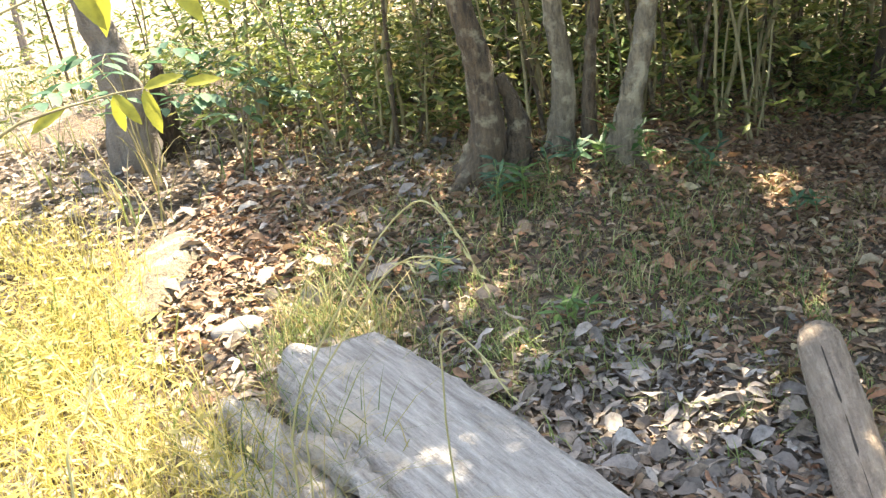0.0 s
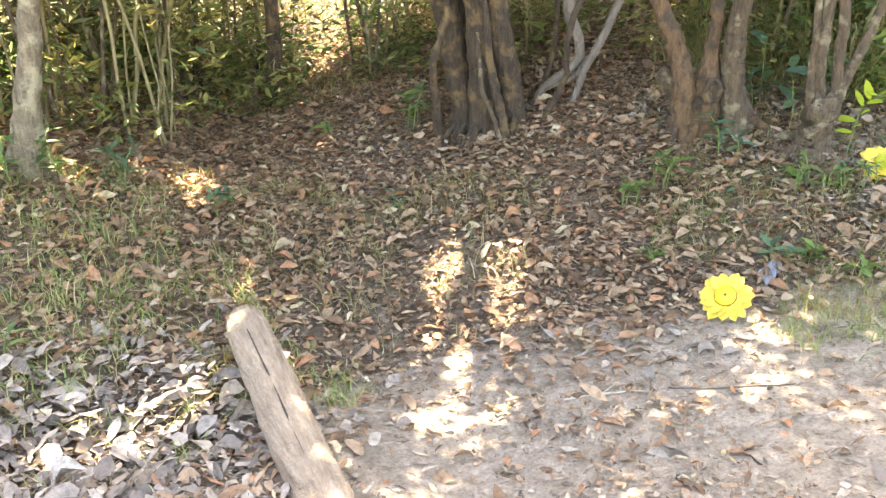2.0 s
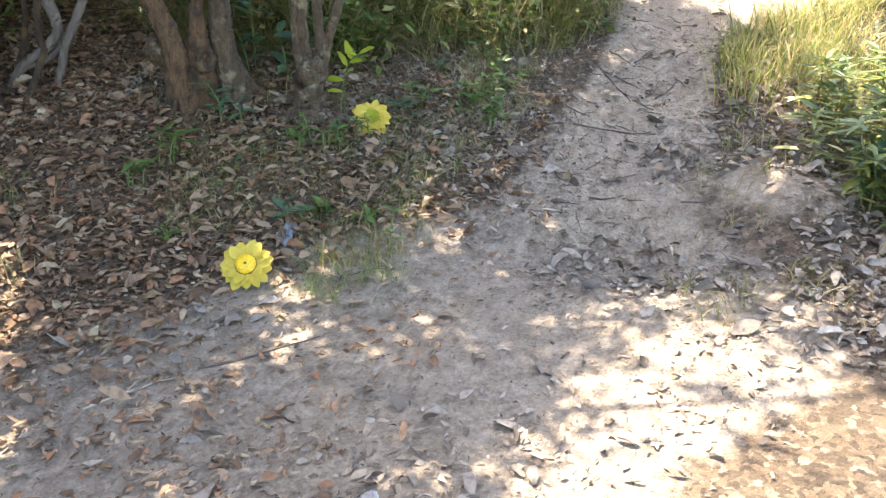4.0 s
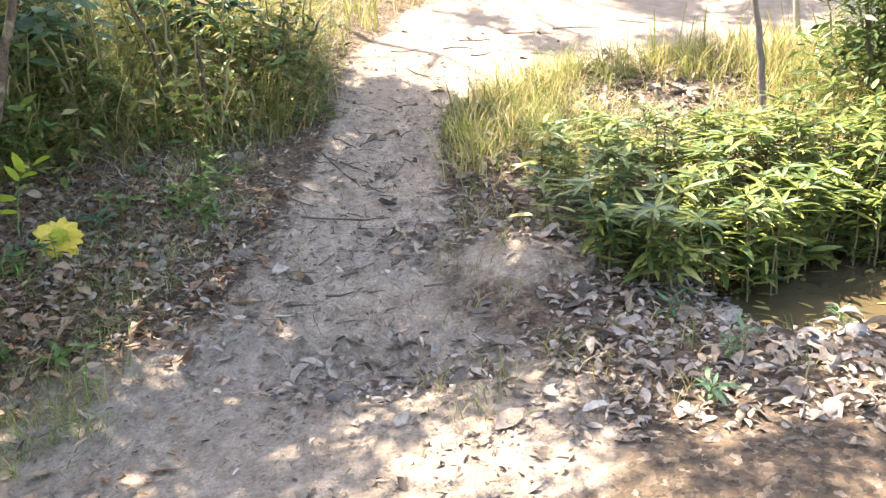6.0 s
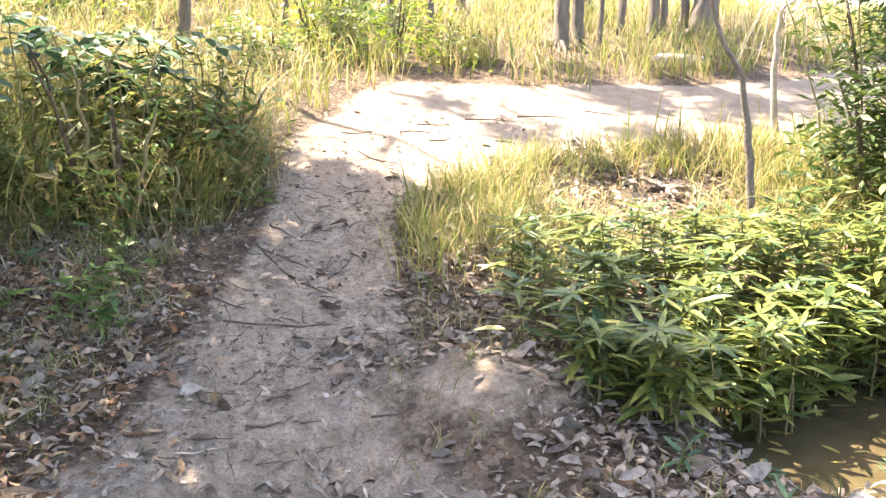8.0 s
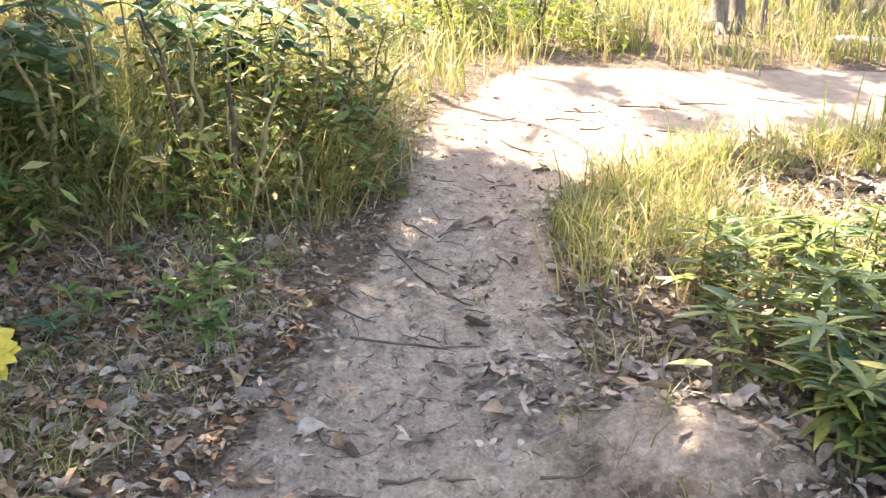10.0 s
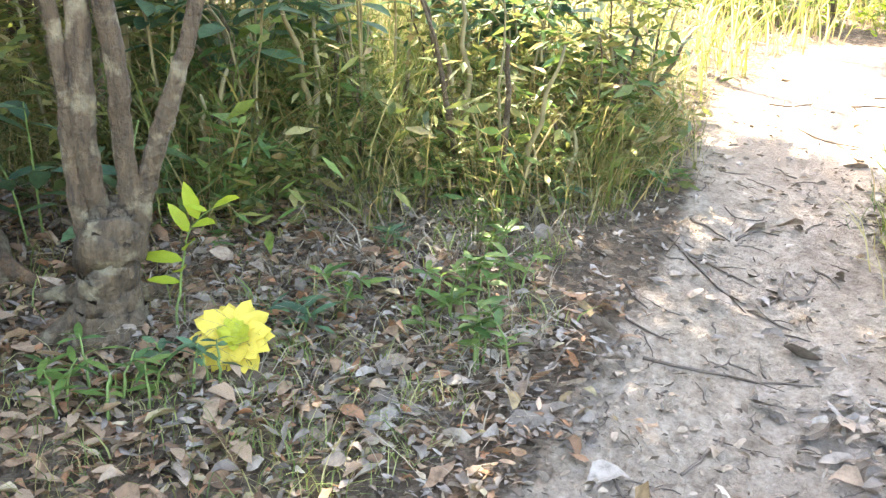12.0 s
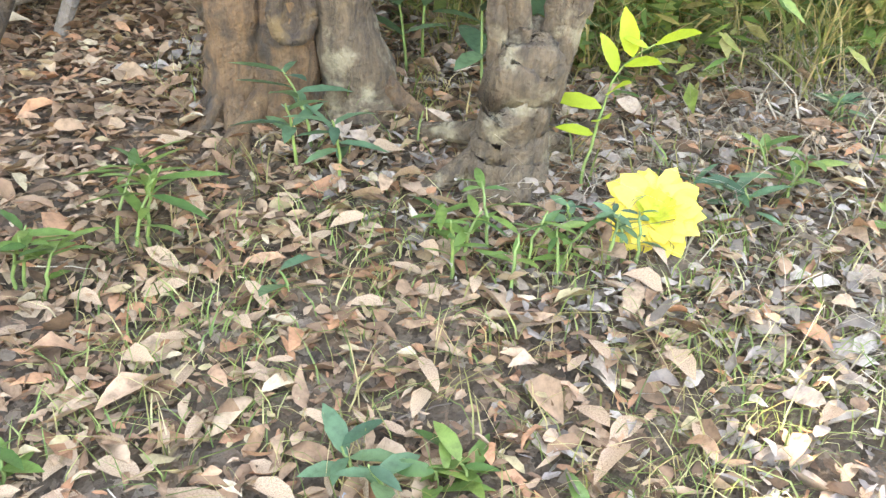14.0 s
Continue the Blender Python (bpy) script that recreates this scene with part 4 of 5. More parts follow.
HERB = "small green seedling with lance-shaped leaves in the litter"
for k, (x, y, tall, st, per, ln, wd) in enumerate((
    (4.02, 1.19, 0.2, 3, 7, 0.13, 0.035), (4.7, -0.08, 0.16, 5, 8, 0.075, 0.03), (5.1, -0.03, 0.12, 3, 6, 0.1, 0.03), (5.82, 0.02, 0.1, 2, 5, 0.14, 0.04),
    (3.62, 1.25, 0.17, 3, 7, 0.14, 0.03), (3.45, 1.33, 0.12, 3, 6, 0.1, 0.03), (3.6, 0.55, 0.09, 2, 5, 0.1, 0.035), (3.66, 0.41, 0.1, 3, 6, 0.09, 0.03), (3.78, 0.21, 0.07, 2, 4, 0.09, 0.035),
    (3.75, 0.95, 0.06, 1, 3, 0.14, 0.045), (4.05, 0.77, 0.14, 4, 6, 0.09, 0.02), (4.15, 0.63, 0.12, 4, 6, 0.08, 0.02), (4.6, 0.37, 0.1, 3, 6, 0.1, 0.025), (4.76, 0.1, 0.08, 2, 5, 0.09, 0.03),
    (5.38, 0.15, 0.12, 3, 6, 0.09, 0.025), (1.79, 2.67, 0.16, 3, 7, 0.11, 0.025), (3.29, 2.99, 0.28, 3, 8, 0.16, 0.04), (2.9, 3.43, 0.12, 2, 6, 0.1, 0.03), (2.59, 2.26, 0.08, 2, 5, 0.08, 0.03), (3.2, 0.97, 0.07, 2, 5, 0.08, 0.03), (0.48, 1.78, 0.16, 4, 7, 0.08, 0.02), (-0.05, 2.32, 0.2, 4, 8, 0.09, 0.02), (4.87, 0.12, 0.12, 4, 7, 0.07, 0.028), (4.99, 0.05, 0.14, 4, 7, 0.07, 0.03), (5.06, 0.35, 0.1, 3, 6, 0.08, 0.028), (5.24, 0.1, 0.12, 3, 6, 0.08, 0.026), (4.73, 0.35, 0.1, 3, 6, 0.09, 0.026), (4.3, 0.57, 0.1, 4, 6, 0.06, 0.02))):
    sprout(x, y, tall, st, per, ln, wd, M_HERB if k % 3 else M_BROAD, 500 + k, HERB, "seedling", "seedlings in the leaf litter")
for k, (x, y) in enumerate(((0.29, 2.83), (0.42, 2.84), (0.69, 3.06), (1.13, 3.04), (1.41, 3.04), (0.92, 3.04))):
    sprout(x, y, 0.22, 3, 8, 0.14, 0.03, M_HERB if k % 2 else M_BROAD, 540 + k, "dark green leafy herb at the foot of the tree", "plant", "herbs round the tree foot", 0.8)
# yellow-green sapling by the big flower
sprig = thing("sapling", 4.40, 0.70, place(4.40, 0.70), "young sapling with bright yellow-green oval leaves", "sapling")
spine = stem_rows([(0, 0, -0.02, 0.004), (0.01, -0.02, 0.13, 0.0035), (0.02, -0.05, 0.27, 0.002), (0.03, -0.12, 0.34, 0.0015)], 5, 0.002, 3)
sh = Shape()
sh.tube(spine, 6)
stem = sh.make("stem", M_STEM_GREEN, sprig)
for k, (s, ax, ay, az, ln) in enumerate(((0.35, -0.5, 0.8, 0.1, 0.09), (0.42, -0.6, -0.5, 0.25, 0.12), (0.5, -0.3, 0.9, 0.05, 0.13), (0.55, -0.5, -0.75, 0.45, 0.11), (0.68, -0.4, 0.3, 0.8, 0.1), (0.74, -0.3, -0.9, 0.2, 0.11), (0.85, -0.2, 0.2, 0.9, 0.11), (1.0, -0.2, -0.9, 0.35, 0.12), (0.95, -0.4, 0.9, 0.3, 0.06))):
    i = int(s * (len(spine) - 1))
    sh = Shape()
    sh.many(leaf_points(spine[i : i + 1, :3], np.array([[ax, ay, az]]), np.array([[-0.5, 0.0, 0.85]]), [ln], [ln * 0.38], [0.12], 0.25, 0.3), LEAF_FACES)
    sh.make("leaf", M_LIME, stem)
# a thin sapling before the flower, with a few leaves
sprout(3.55, 0.02, 0.3, 1, 6, 0.06, 0.022, M_HERB, 571, "thin young sapling with a few yellow-green leaves", "sapling", "", 0.3, 0.2)
sprout(4.48, 1.3, 0.4, 2, 6, 0.17, 0.055, M_BROAD, 572, "understorey shrub with broad glossy dark leaves", "shrub", "", 0.2, 0.25)
sprout(4.5, 1.02, 0.42, 2, 6, 0.19, 0.06, M_BROAD, 573, "understorey shrub with broad glossy dark leaves", "shrub", "", 0.2, 0.25)


def spray(x, y, tall, arms, reach, pairs, ln, seed, label):
    """Shrub with arching arms that carry paired oval leaves."""
    g = np.random.default_rng(seed)
    e = thing("shrub", x, y, place(x, y), label, "shrub", "broad-leaved shrubs beside the trail")
    for j in range(arms):
        a = g.uniform(0, 6.28)
        t, r = tall * g.uniform(0.75, 1.1), reach * g.uniform(0.6, 1.1)
        rows = stem_rows([(0, 0, -0.02, 0.007), (math.cos(a) * r * 0.25, math.sin(a) * r * 0.25, t * 0.75, 0.005), (math.cos(a) * r * 0.7, math.sin(a) * r * 0.7, t, 0.003), (math.cos(a) * r * 1.1, math.sin(a) * r * 1.1, t * 0.9, 0.002)], 5, 0.004, seed + j)
        sh = Shape()
        sh.tube(rows, 5)
        arm = sh.make("branch", M_STEM, e)
        s = np.repeat(np.linspace(0.3, 1.0, pairs), 2)
        p = np.stack([np.interp(s, np.linspace(0, 1, len(rows)), rows[:, q]) for q in range(3)], -1)
        sgn = np.tile([1.0, -1.0], pairs)
        along = np.array([math.cos(a), math.sin(a), 0.0])
        side = np.array([-math.sin(a), math.cos(a), 0.0])
        d = along[None] * 0.6 + side[None] * sgn[:, None] + np.array([[0, 0, -0.35]]) + g.normal(0, 0.15, (len(s), 3))
        l2 = ln * g.uniform(0.75, 1.15, len(s))
        sh = Shape()
        sh.many(leaf_points(p, d, np.array([[0, 0, 1.0]]) + g.normal(0, 0.2, (len(s), 3)), l2, l2 * 0.45, g.uniform(0.05, 0.2, len(s)), 0.25, 0.1), LEAF_FACES)
        sh.make("leaves", M_BROAD, arm)


SPRAY = "shrub with arching stems and paired blue-green oval leaves"
for k, (x, y, tall, arms, reach) in enumerate(((5.89, 0.75, 0.8, 5, 0.5), (6.32, 0.55, 0.75, 5, 0.45), (6.58, 0.25, 0.6, 4, 0.3), (5.38, 1.15, 0.7, 5, 0.45), (6.83, 0.9, 0.7, 4, 0.4), (5.66, 1.6, 1, 5, 0.6), (6.18, 1.3, 1, 5, 0.6), (-1.27, 3.96, 0.6, 5, 0.4), (-1.81, 3.75, 0.9, 5, 0.5), (-1.25, 4.85, 0.7, 5, 0.5), (5.15, 0.95, 0.75, 4, 0.4), (5.06, 1.25, 0.9, 4, 0.4), (5.55, 0.72, 0.95, 6, 0.6), (6.2, 0.3, 0.85, 5, 0.45), (6.7, 0.3, 0.75, 4, 0.3))):
    spray(x, y, tall * 0.95, arms - 1, reach, 6, 0.15, 600 + k, SPRAY)
# overhanging twig with yellowing leaves close to where the walk begins
hang = thing("leafy_twig", -1.37, 0.31, place(-1.37, 0.31), "overhanging sapling twig with yellowing leaves in sunlight", "sapling")
hx, hy, hz = hang.location
for pts, tips in (
    ([(-1.37, 0.31, 0.107, 0.012), (-1.182, 0.274, 0.938, 0.01), (-0.869, 0.316, 1.39, 0.007), (-0.631, 0.409, 1.475, 0.004), (-0.429, 0.497, 1.473, 0.002)], [(0.72, -0.12, 0, -0.06, 0.12), (0.8, 0.06, 0, -0.1, 0.1), (0.86, 0.12, 0.0, 0.02, 0.11), (0.97, 0.1, 0.0, 0.0, 0.1), (0.8, 0.0, 0.02, -0.14, 0.1), (0.86, 0.02, 0, -0.12, 0.12)]),
    ([(-1.182, 0.274, 0.938, 0.007), (-0.897, 0.239, 1.527, 0.005), (-0.578, 0.339, 1.708, 0.004), (-0.354, 0.434, 1.706, 0.002)], [(0.7, 0.05, 0, -0.1, 0.13), (0.78, -0.03, 0.02, -0.14, 0.15), (0.9, 0.06, 0.0, -0.12, 0.16), (0.97, 0.08, 0.0, -0.1, 0.15), (0.6, -0.05, 0.0, 0.1, 0.12), (0.66, 0.08, 0.0, 0.06, 0.11)]),
    ([(-1.182, 0.274, 0.938, 0.007), (-1.197, 0.09, 1.473, 0.005), (-0.959, 0.093, 1.682, 0.003)], [(0.6, 0.1, 0, -0.04, 0.16), (0.75, 0.12, 0, -0.05, 0.17), (0.9, 0.1, 0, 0.02, 0.15), (1.0, 0.12, 0.0, -0.06, 0.14), (0.85, -0.1, 0.0, -0.05, 0.14)]),
):
    rows = stem_rows([(a - hx, b - hy, c - hz, r) for a, b, c, r in pts], 5, 0.004, 4)
    sh = Shape()
    rows[:, 3] *= 0.6
    sh.tube(rows, 6)
    arm = sh.make("branch", M_STEM, hang)
    for s0, ax, ay, az, ln in tips:
        q = rows[int(s0 * (len(rows) - 1)), :3]
        sh = Shape()
        sh.many(leaf_points(q[None], np.array([[ax, ay, az]]), np.array([[0.1, -0.8, 0.6]]), [ln * 0.85], [ln * 0.27], [0.15], 0.3, 0.3), LEAF_FACES)
        sh.make("leaf", M_HANG, arm)

# creek-side plants: upright stems with whorls of lance-shaped leaves
for k in range(240):
    g = np.random.default_rng(900 + k)
    s = g.uniform(0, 1)
    yy = -1.75 - 4.3 * s
    xx = 4.75 + 1.15 * s + g.uniform(-0.08, 0.85)
    if k < 90:
        yy = g.uniform(-3.9, -1.95)
        xx = np.interp(yy, [-3.9, -3.44, -2.92, -2.6, -2.2, -1.9], [5.12, 4.97, 4.7, 4.42, 4.2, 4.3]) + g.uniform(0.03, 0.5)
    z = place(xx, yy)
    z = max(z, WATER_LEVEL - 0.04)
    e = thing("creek_plant", xx, yy, z, "upright creek-side plant with whorls of narrow sunlit green leaves", "plant", "plants along the creek bank")
    t = (g.uniform(0.22, 0.45) if k < 90 else g.uniform(0.34, 0.58)) - z * 0.6
    lean = g.normal(0, 0.12, 2) + [-0.1, 0.02]
    rows = stem_rows([(0, 0, -0.05, 0.006), (lean[0] * t * 0.3, lean[1] * t * 0.3, t * 0.5, 0.005), (lean[0] * t, lean[1] * t, t, 0.003)], 4, 0.003, k)
    sh = Shape()
    sh.tube(rows, 5)
    stem = sh.make("stem", M_STEM, e)
    n = 42
    s = np.concatenate([g.uniform(0.3, 1.0, n - 9), np.full(9, 0.99)])
    p = np.stack([np.interp(s, np.linspace(0, 1, len(rows)), rows[:, q]) for q in range(3)], -1) + g.normal(0, 0.035, (n, 3)) * (s < 0.98)[:, None]
    ang = np.arange(n) * 0.698 + g.uniform(0, 6)
    d = np.stack([np.cos(ang), np.sin(ang), g.uniform(-0.35, 0.4, n)], -1)
    ln = g.uniform(0.085, 0.165, n)
    sh = Shape()
    sh.many(leaf_points(p, d, np.array([[0, 0, 1.0]]) + g.normal(0, 0.2, (n, 3)), ln, ln * g.uniform(0.15, 0.23, n), g.uniform(-0.05, 0.3, n), 0.3, 0.9), LEAF_FACES)
    sh.make("leaves", M_CREEK, stem)
sprout(4.5, -1.98, 0.22, 2, 5, 0.17, 0.06, M_BROAD, 581, "blue-green broad-leaved seedling hanging over the creek edge", "seedling", "", 0.2, 0.4)
for k, (x, y) in enumerate(((3.95, -2.2), (4.0, -2.45), (3.85, -2.8), (4.05, -2.65), (3.8, -3.2), (3.6, -2.3), (3.3, -2.2), (3.9, -3.5), (3.4, -3.0))):
    sprout(x, y, 0.1, 2, 6, 0.09, 0.018, M_BROAD, 590 + k, "low green seedling with long leaves at the water's edge", "seedling", "seedlings by the creek", 0.8)

for k in range(16):
    g = np.random.default_rng(1200 + k)
    xx = g.uniform(5.0, 7.3)
    yy = np.interp(xx, [5, 5.45, 6.0, 6.9, 8], [0.75, 0.3, -0.1, -0.15, 0.1]) + g.uniform(0.0, 0.8)
    thicket(xx, yy, 0.26, 5, 240, g.uniform(0.22, 0.75), 1200 + k, 0.03, M_BAMBOO if k % 3 else M_HERB)
for k in range(14):
    g = np.random.default_rng(1300 + k)
    thicket(g.uniform(-0.6, 4.6), g.uniform(4.2, 5.4), 0.3, 4, 220, g.uniform(0.3, 0.7), 1300 + k, 0.03, M_HERB if k % 3 else M_BAMBOO)

for k in range(22):
    g = np.random.default_rng(1400 + k)
    xx, yy = g.uniform(8.6, 12.0), g.uniform(-2.2, 2.6)
    if strip(np.array(xx), np.array(yy), SAND) > -0.3:
        continue
    thicket(xx, yy, 0.3, 4, 160, g.uniform(0.3, 0.6), 1400 + k, 0.05, (M_CREEK, M_HERB, M_LIME)[k % 3])

# thin bare sapling, bleached dead plant and dark tree across the creek
pole = thing("bare_sapling", 6.39, -3.25, place(6.39, -3.25), "thin leaning bare sapling stem with a broken tip", "sapling")
sh = Shape()
sh.tube(stem_rows([(0, 0, -0.05, 0.028), (0.02, 0.06, 0.43, 0.024), (0.05, 0.14, 0.9, 0.018), (0.09, 0.28, 1.16, 0.013), (0.11, 0.35, 1.5, 0.008)], 5, 0.006, 2), 8, 0.1, 2)
sh.make("trunk", M_BARK_FAR, pole)
dead = thing("dead_shrub", 8.08, -4.0, place(8.08, -4.0), "bleached dead shrub with drooping dry fronds", "shrub")
sh = Shape()
sh.tube(stem_rows([(0, 0, -0.05, 0.03), (0.02, 0.07, 0.74, 0.022), (0, 0, 1.1, 0.015), (-0.1, -0.4, 1.2, 0.008)], 5, 0.01, 2), 7)
sh.make("trunk", M_TWIG_PALE, dead)
for j in range(12):
    a = j * 0.55
    sh = Shape()
    sh.tube(stem_rows([(0.01, 0.03, 0.9 + 0.03 * (j % 4), 0.006), (0.18 * math.cos(a), 0.2 * math.sin(a), 1.05, 0.004), (0.33 * math.cos(a), 0.38 * math.sin(a), 0.6, 0.002)], 4, 0.01, j), 5)
    sh.make("frond", M_TWIG_PALE, dead)
rt = tree("dark leafy tree standing beyond the creek", [(1, [(7.09, -4.61, 0.4, 0.107), (7.12, -4.55, 0.95, 0.105), (7.16, -4.46, 1.7, 0.093)])], 3.0, M_BARK_DARK, [(7.2, -4.6, 2.9), (6.9, -5.2, 2.6), (7.4, -4.4, 3.3)], 2600, 0.55, 77)
for k, (x, y, r, tall) in enumerate(((6.8, -4.1, 0.4, 1.9), (6.6, -4.5, 0.4, 1.5), (7.15, -4.55, 0.5, 1.7), (6.9, -5.3, 0.6, 1.6), (7.7, -5.4, 0.7, 1.5), (5.9, -4.6, 0.5, 0.9))):
    thicket(x, y, r, 5, 1500, tall, 160 + k, 0.25, M_CROWN if k < 4 else M_BAMBOO)

# ---- far trees ----


def far_tree(x, y, r, top, seed):
    g = np.random.default_rng(seed)
    cr = [(x + g.normal(0, 0.7), y + g.normal(0, 0.7), top + g.normal(0, 0.4)) for _ in range(4)]
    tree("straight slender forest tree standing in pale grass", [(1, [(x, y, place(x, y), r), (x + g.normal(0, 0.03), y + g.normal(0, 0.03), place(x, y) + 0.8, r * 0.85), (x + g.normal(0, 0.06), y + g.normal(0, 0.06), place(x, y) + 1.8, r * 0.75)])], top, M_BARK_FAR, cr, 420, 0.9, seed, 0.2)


FAR = [(10.91, -0.8, 0.035), (11.2, -2.7, 0.09), (11.32, -2.9, 0.07), (11.3, -3.15, 0.03), (12.19, -3.56, 0.05), (12.17, -3.95, 0.07), (12.3, -4.1, 0.05), (12.53, -4.42, 0.06), (12.41, -4.6, 0.15), (12.8, -4.9, 0.06), (9.07, 0.89, 0.055), (10.6, 0.28, 0.03), (10.9, -1.25, 0.035), (13.0, -1.6, 0.07), (14.0, -3.4, 0.09), (13.2, 1.4, 0.07)]
for k in range(34):
    a, d = rng.uniform(-1.0, 0.75), rng.uniform(17, 34)
    FAR.append((4 + d * math.cos(a), d * math.sin(a) - 1.5, rng.uniform(0.06, 0.16)))
for k in range(26):
    a, d = rng.uniform(0.8, 5.2), rng.uniform(12, 26)
    FAR.append((3 + d * math.cos(a), d * math.sin(a), rng.uniform(0.08, 0.16)))
for k, (x, y, r) in enumerate(FAR):
    far_tree(x, y, r, rng.uniform(4.5, 7.0), 2000 + k)

# ---- grass ----


def grass(name, label, x, y, ln, wd, bend, material, seed, category="grass"):
    g = np.random.default_rng(seed)
    n = len(x)
    keep = (creek(x, y) < 0.35)
    x, y = x[keep], y[keep]
    n = len(x)
    sh = Shape()
    sh.many(blade_points(on_ground(x, y, -0.01), level(g, n), ln[0] + (ln[1] - ln[0]) * g.beta(2, 2, n), g.uniform(*wd, n), g.uniform(*bend, n), g), BLADE_FACES)
    return tagged(sh.make(name, material), label, category, kind="stuff")


def tufts(g, n, per, xr, yr, keep, spread=0.05):
    """Points gathered in tufts over a rectangle, where keep(x, y) is positive."""
    x, y = g.uniform(*xr, n), g.uniform(*yr, n)
    ok = g.uniform(0, 1, n) < keep(x, y)
    x, y = np.repeat(x[ok], per), np.repeat(y[ok], per)
    return x + g.normal(0, spread, len(x)), y + g.normal(0, spread, len(x))


g = np.random.default_rng(40)
off = lambda x, y: smooth(0.12, -0.2, strip(x, y, TRAIL)) * smooth(0.15, -0.15, strip(x, y, SAND))
x, y = tufts(g, 1500, 14, (-4.4, -0.3), (-0.5, 3.8), lambda x, y: smooth(-4.4, -3.0, x + 0.5 * lumps(x, y, 1.5, 33)) * smooth(0.25, -0.2, x + 0.62 + 0.5 * (y - 0.5)) * smooth(0.5, 1.0, np.hypot(x - 0.1, y + 1.3)) * smooth(3.8, 2.6, y))
grass("dry_grass", "tall sunlit golden dry grass beside the fallen log", x, y, (0.2, 0.58), (0.002, 0.006), (0.2, 1.0), M_GOLD, 41)
x, y = tufts(g, 110, 9, (-0.75, -0.2), (0.4, 2.2), lambda x, y: 0.7 + 0 * x)
grass("dry_grass", "thin dry grass stalks arching over the log", x, y, (0.2, 0.5), (0.003, 0.006), (0.3, 1.0), M_GRASS, 42)
x, y = tufts(g, 1500, 16, (4.75, 8.0), (-0.6, 2.2), lambda x, y: off(x, y) * smooth(-0.12, 0.25, y - np.interp(x, [4.7, 5.1, 5.45, 6.0, 6.9, 8], [1.0, 0.68, 0.15, -0.3, -0.32, 0.0])))
grass("verge_grass", "dense green and straw grass growing beside the trail", x, y, (0.1, 0.75), (0.002, 0.008), (0.3, 1.35), M_GRASS, 43)
x, y = tufts(g, 300, 9, (4.7, 7.6), (-0.5, 1.6), lambda x, y: off(x, y) * smooth(-0.3, 0.1, y - np.interp(x, [4.7, 5.6, 6.3, 7.2, 8], [0.6, -0.05, -0.35, -0.35, -0.1])), 0.07)
grass("verge_grass", "dead straw stalks bent over at the foot of the verge", x, y, (0.1, 0.38), (0.002, 0.006), (0.8, 1.5), M_STRAW, 54)
x, y = tufts(g, 1900, 11, (5.0, 8.3), (-4.6, -1.05), lambda x, y: off(x, y) * smooth(0.2, 0.9, x - 5.0 + 0.3 * (y + 1.2)) * smooth(-0.8, 0.3, lumps(x, y, 2.6, 31) + 0.3))
grass("verge_grass", "sunlit yellow-green grass between trail and creek", x, y, (0.12, 0.42), (0.003, 0.009), (0.2, 1.0), M_GRASS_FIELD, 44)
x, y = tufts(g, 420, 8, (4.9, 7.6), (-2.6, -1.1), lambda x, y: off(x, y) * smooth(-0.4, 0.5, lumps(x, y, 3.4, 32)))
grass("verge_grass", "low straw-coloured grass tufts at the trail edge", x, y, (0.08, 0.26), (0.002, 0.007), (0.4, 1.3), M_GRASS, 45)
x, y = tufts(g, 7600, 10, (7.5, 24.0), (-14.0, 10.0), lambda x, y: off(x, y) * smooth(24, 9, x), 0.09)
grass("field_grass", "tall pale sunlit grass filling the open forest floor", x, y, (0.15, 0.6), (0.006, 0.015), (0.1, 0.9), M_GRASS_FIELD, 46)
x, y = tufts(g, 520, 8, (8.6, 13.0), (-4.0, 4.5), lambda x, y: off(x, y) * (lumps(x, y, 1.2, 9) > 0.1), 0.12)
grass("field_grass", "fresh green grass clumps in the open field", x, y, (0.25, 0.6), (0.008, 0.02), (0.1, 0.8), M_GRASS, 47)
x, y = tufts(g, 1600, 7, (-6, 9), (-9.0, 12.0), lambda x, y: off(x, y) * (np.hypot(x - 3, y) > 5.2) * 0.9, 0.12)
xb, yb = tufts(g, 2300, 8, (-5, 2.5), (-5.5, 2.0), lambda x, y: off(x, y) * smooth(1.0, 1.6, np.hypot(x - 0.3, y + 1.4)) * smooth(-2.8, -3.6, np.where(x < -0.9, -4.0, y)) * smooth(-0.7, 0.3, lumps(x, y, 1.6, 34)), 0.09)
x, y = np.concatenate([x, xb]), np.concatenate([y, yb])
grass("field_grass", "rough mixed grass under the surrounding trees", x, y, (0.2, 0.6), (0.006, 0.014), (0.2, 0.9), M_GRASS, 48)
x, y = tufts(g, 1900, 8, (-1.0, 5.0), (0.2, 4.6), lambda x, y: np.sqrt(bank(x, y)) * (lumps(x, y, 2.4, 12) + smooth(2.2, 0.6, x) > 0.25), 0.05)
grass("bank_grass", "thin short grass poking through the leaf litter", x, y, (0.06, 0.2), (0.002, 0.006), (0.3, 1.0), M_GRASS, 49)
x, y = tufts(g, 80, 8, (3.2, 4.9), (-2.6, -1.2), lambda x, y: 0.8 + 0 * x, 0.04)
grass("bank_grass", "sparse short grass on the mound by the creek", x, y, (0.06, 0.18), (0.002, 0.006), (0.3, 1.0), M_GRASS, 50)
x, y = tufts(g, 14, 9, (3.3, 3.6), (-0.05, 0.3), lambda x, y: 0.5 + 0 * x, 0.02)
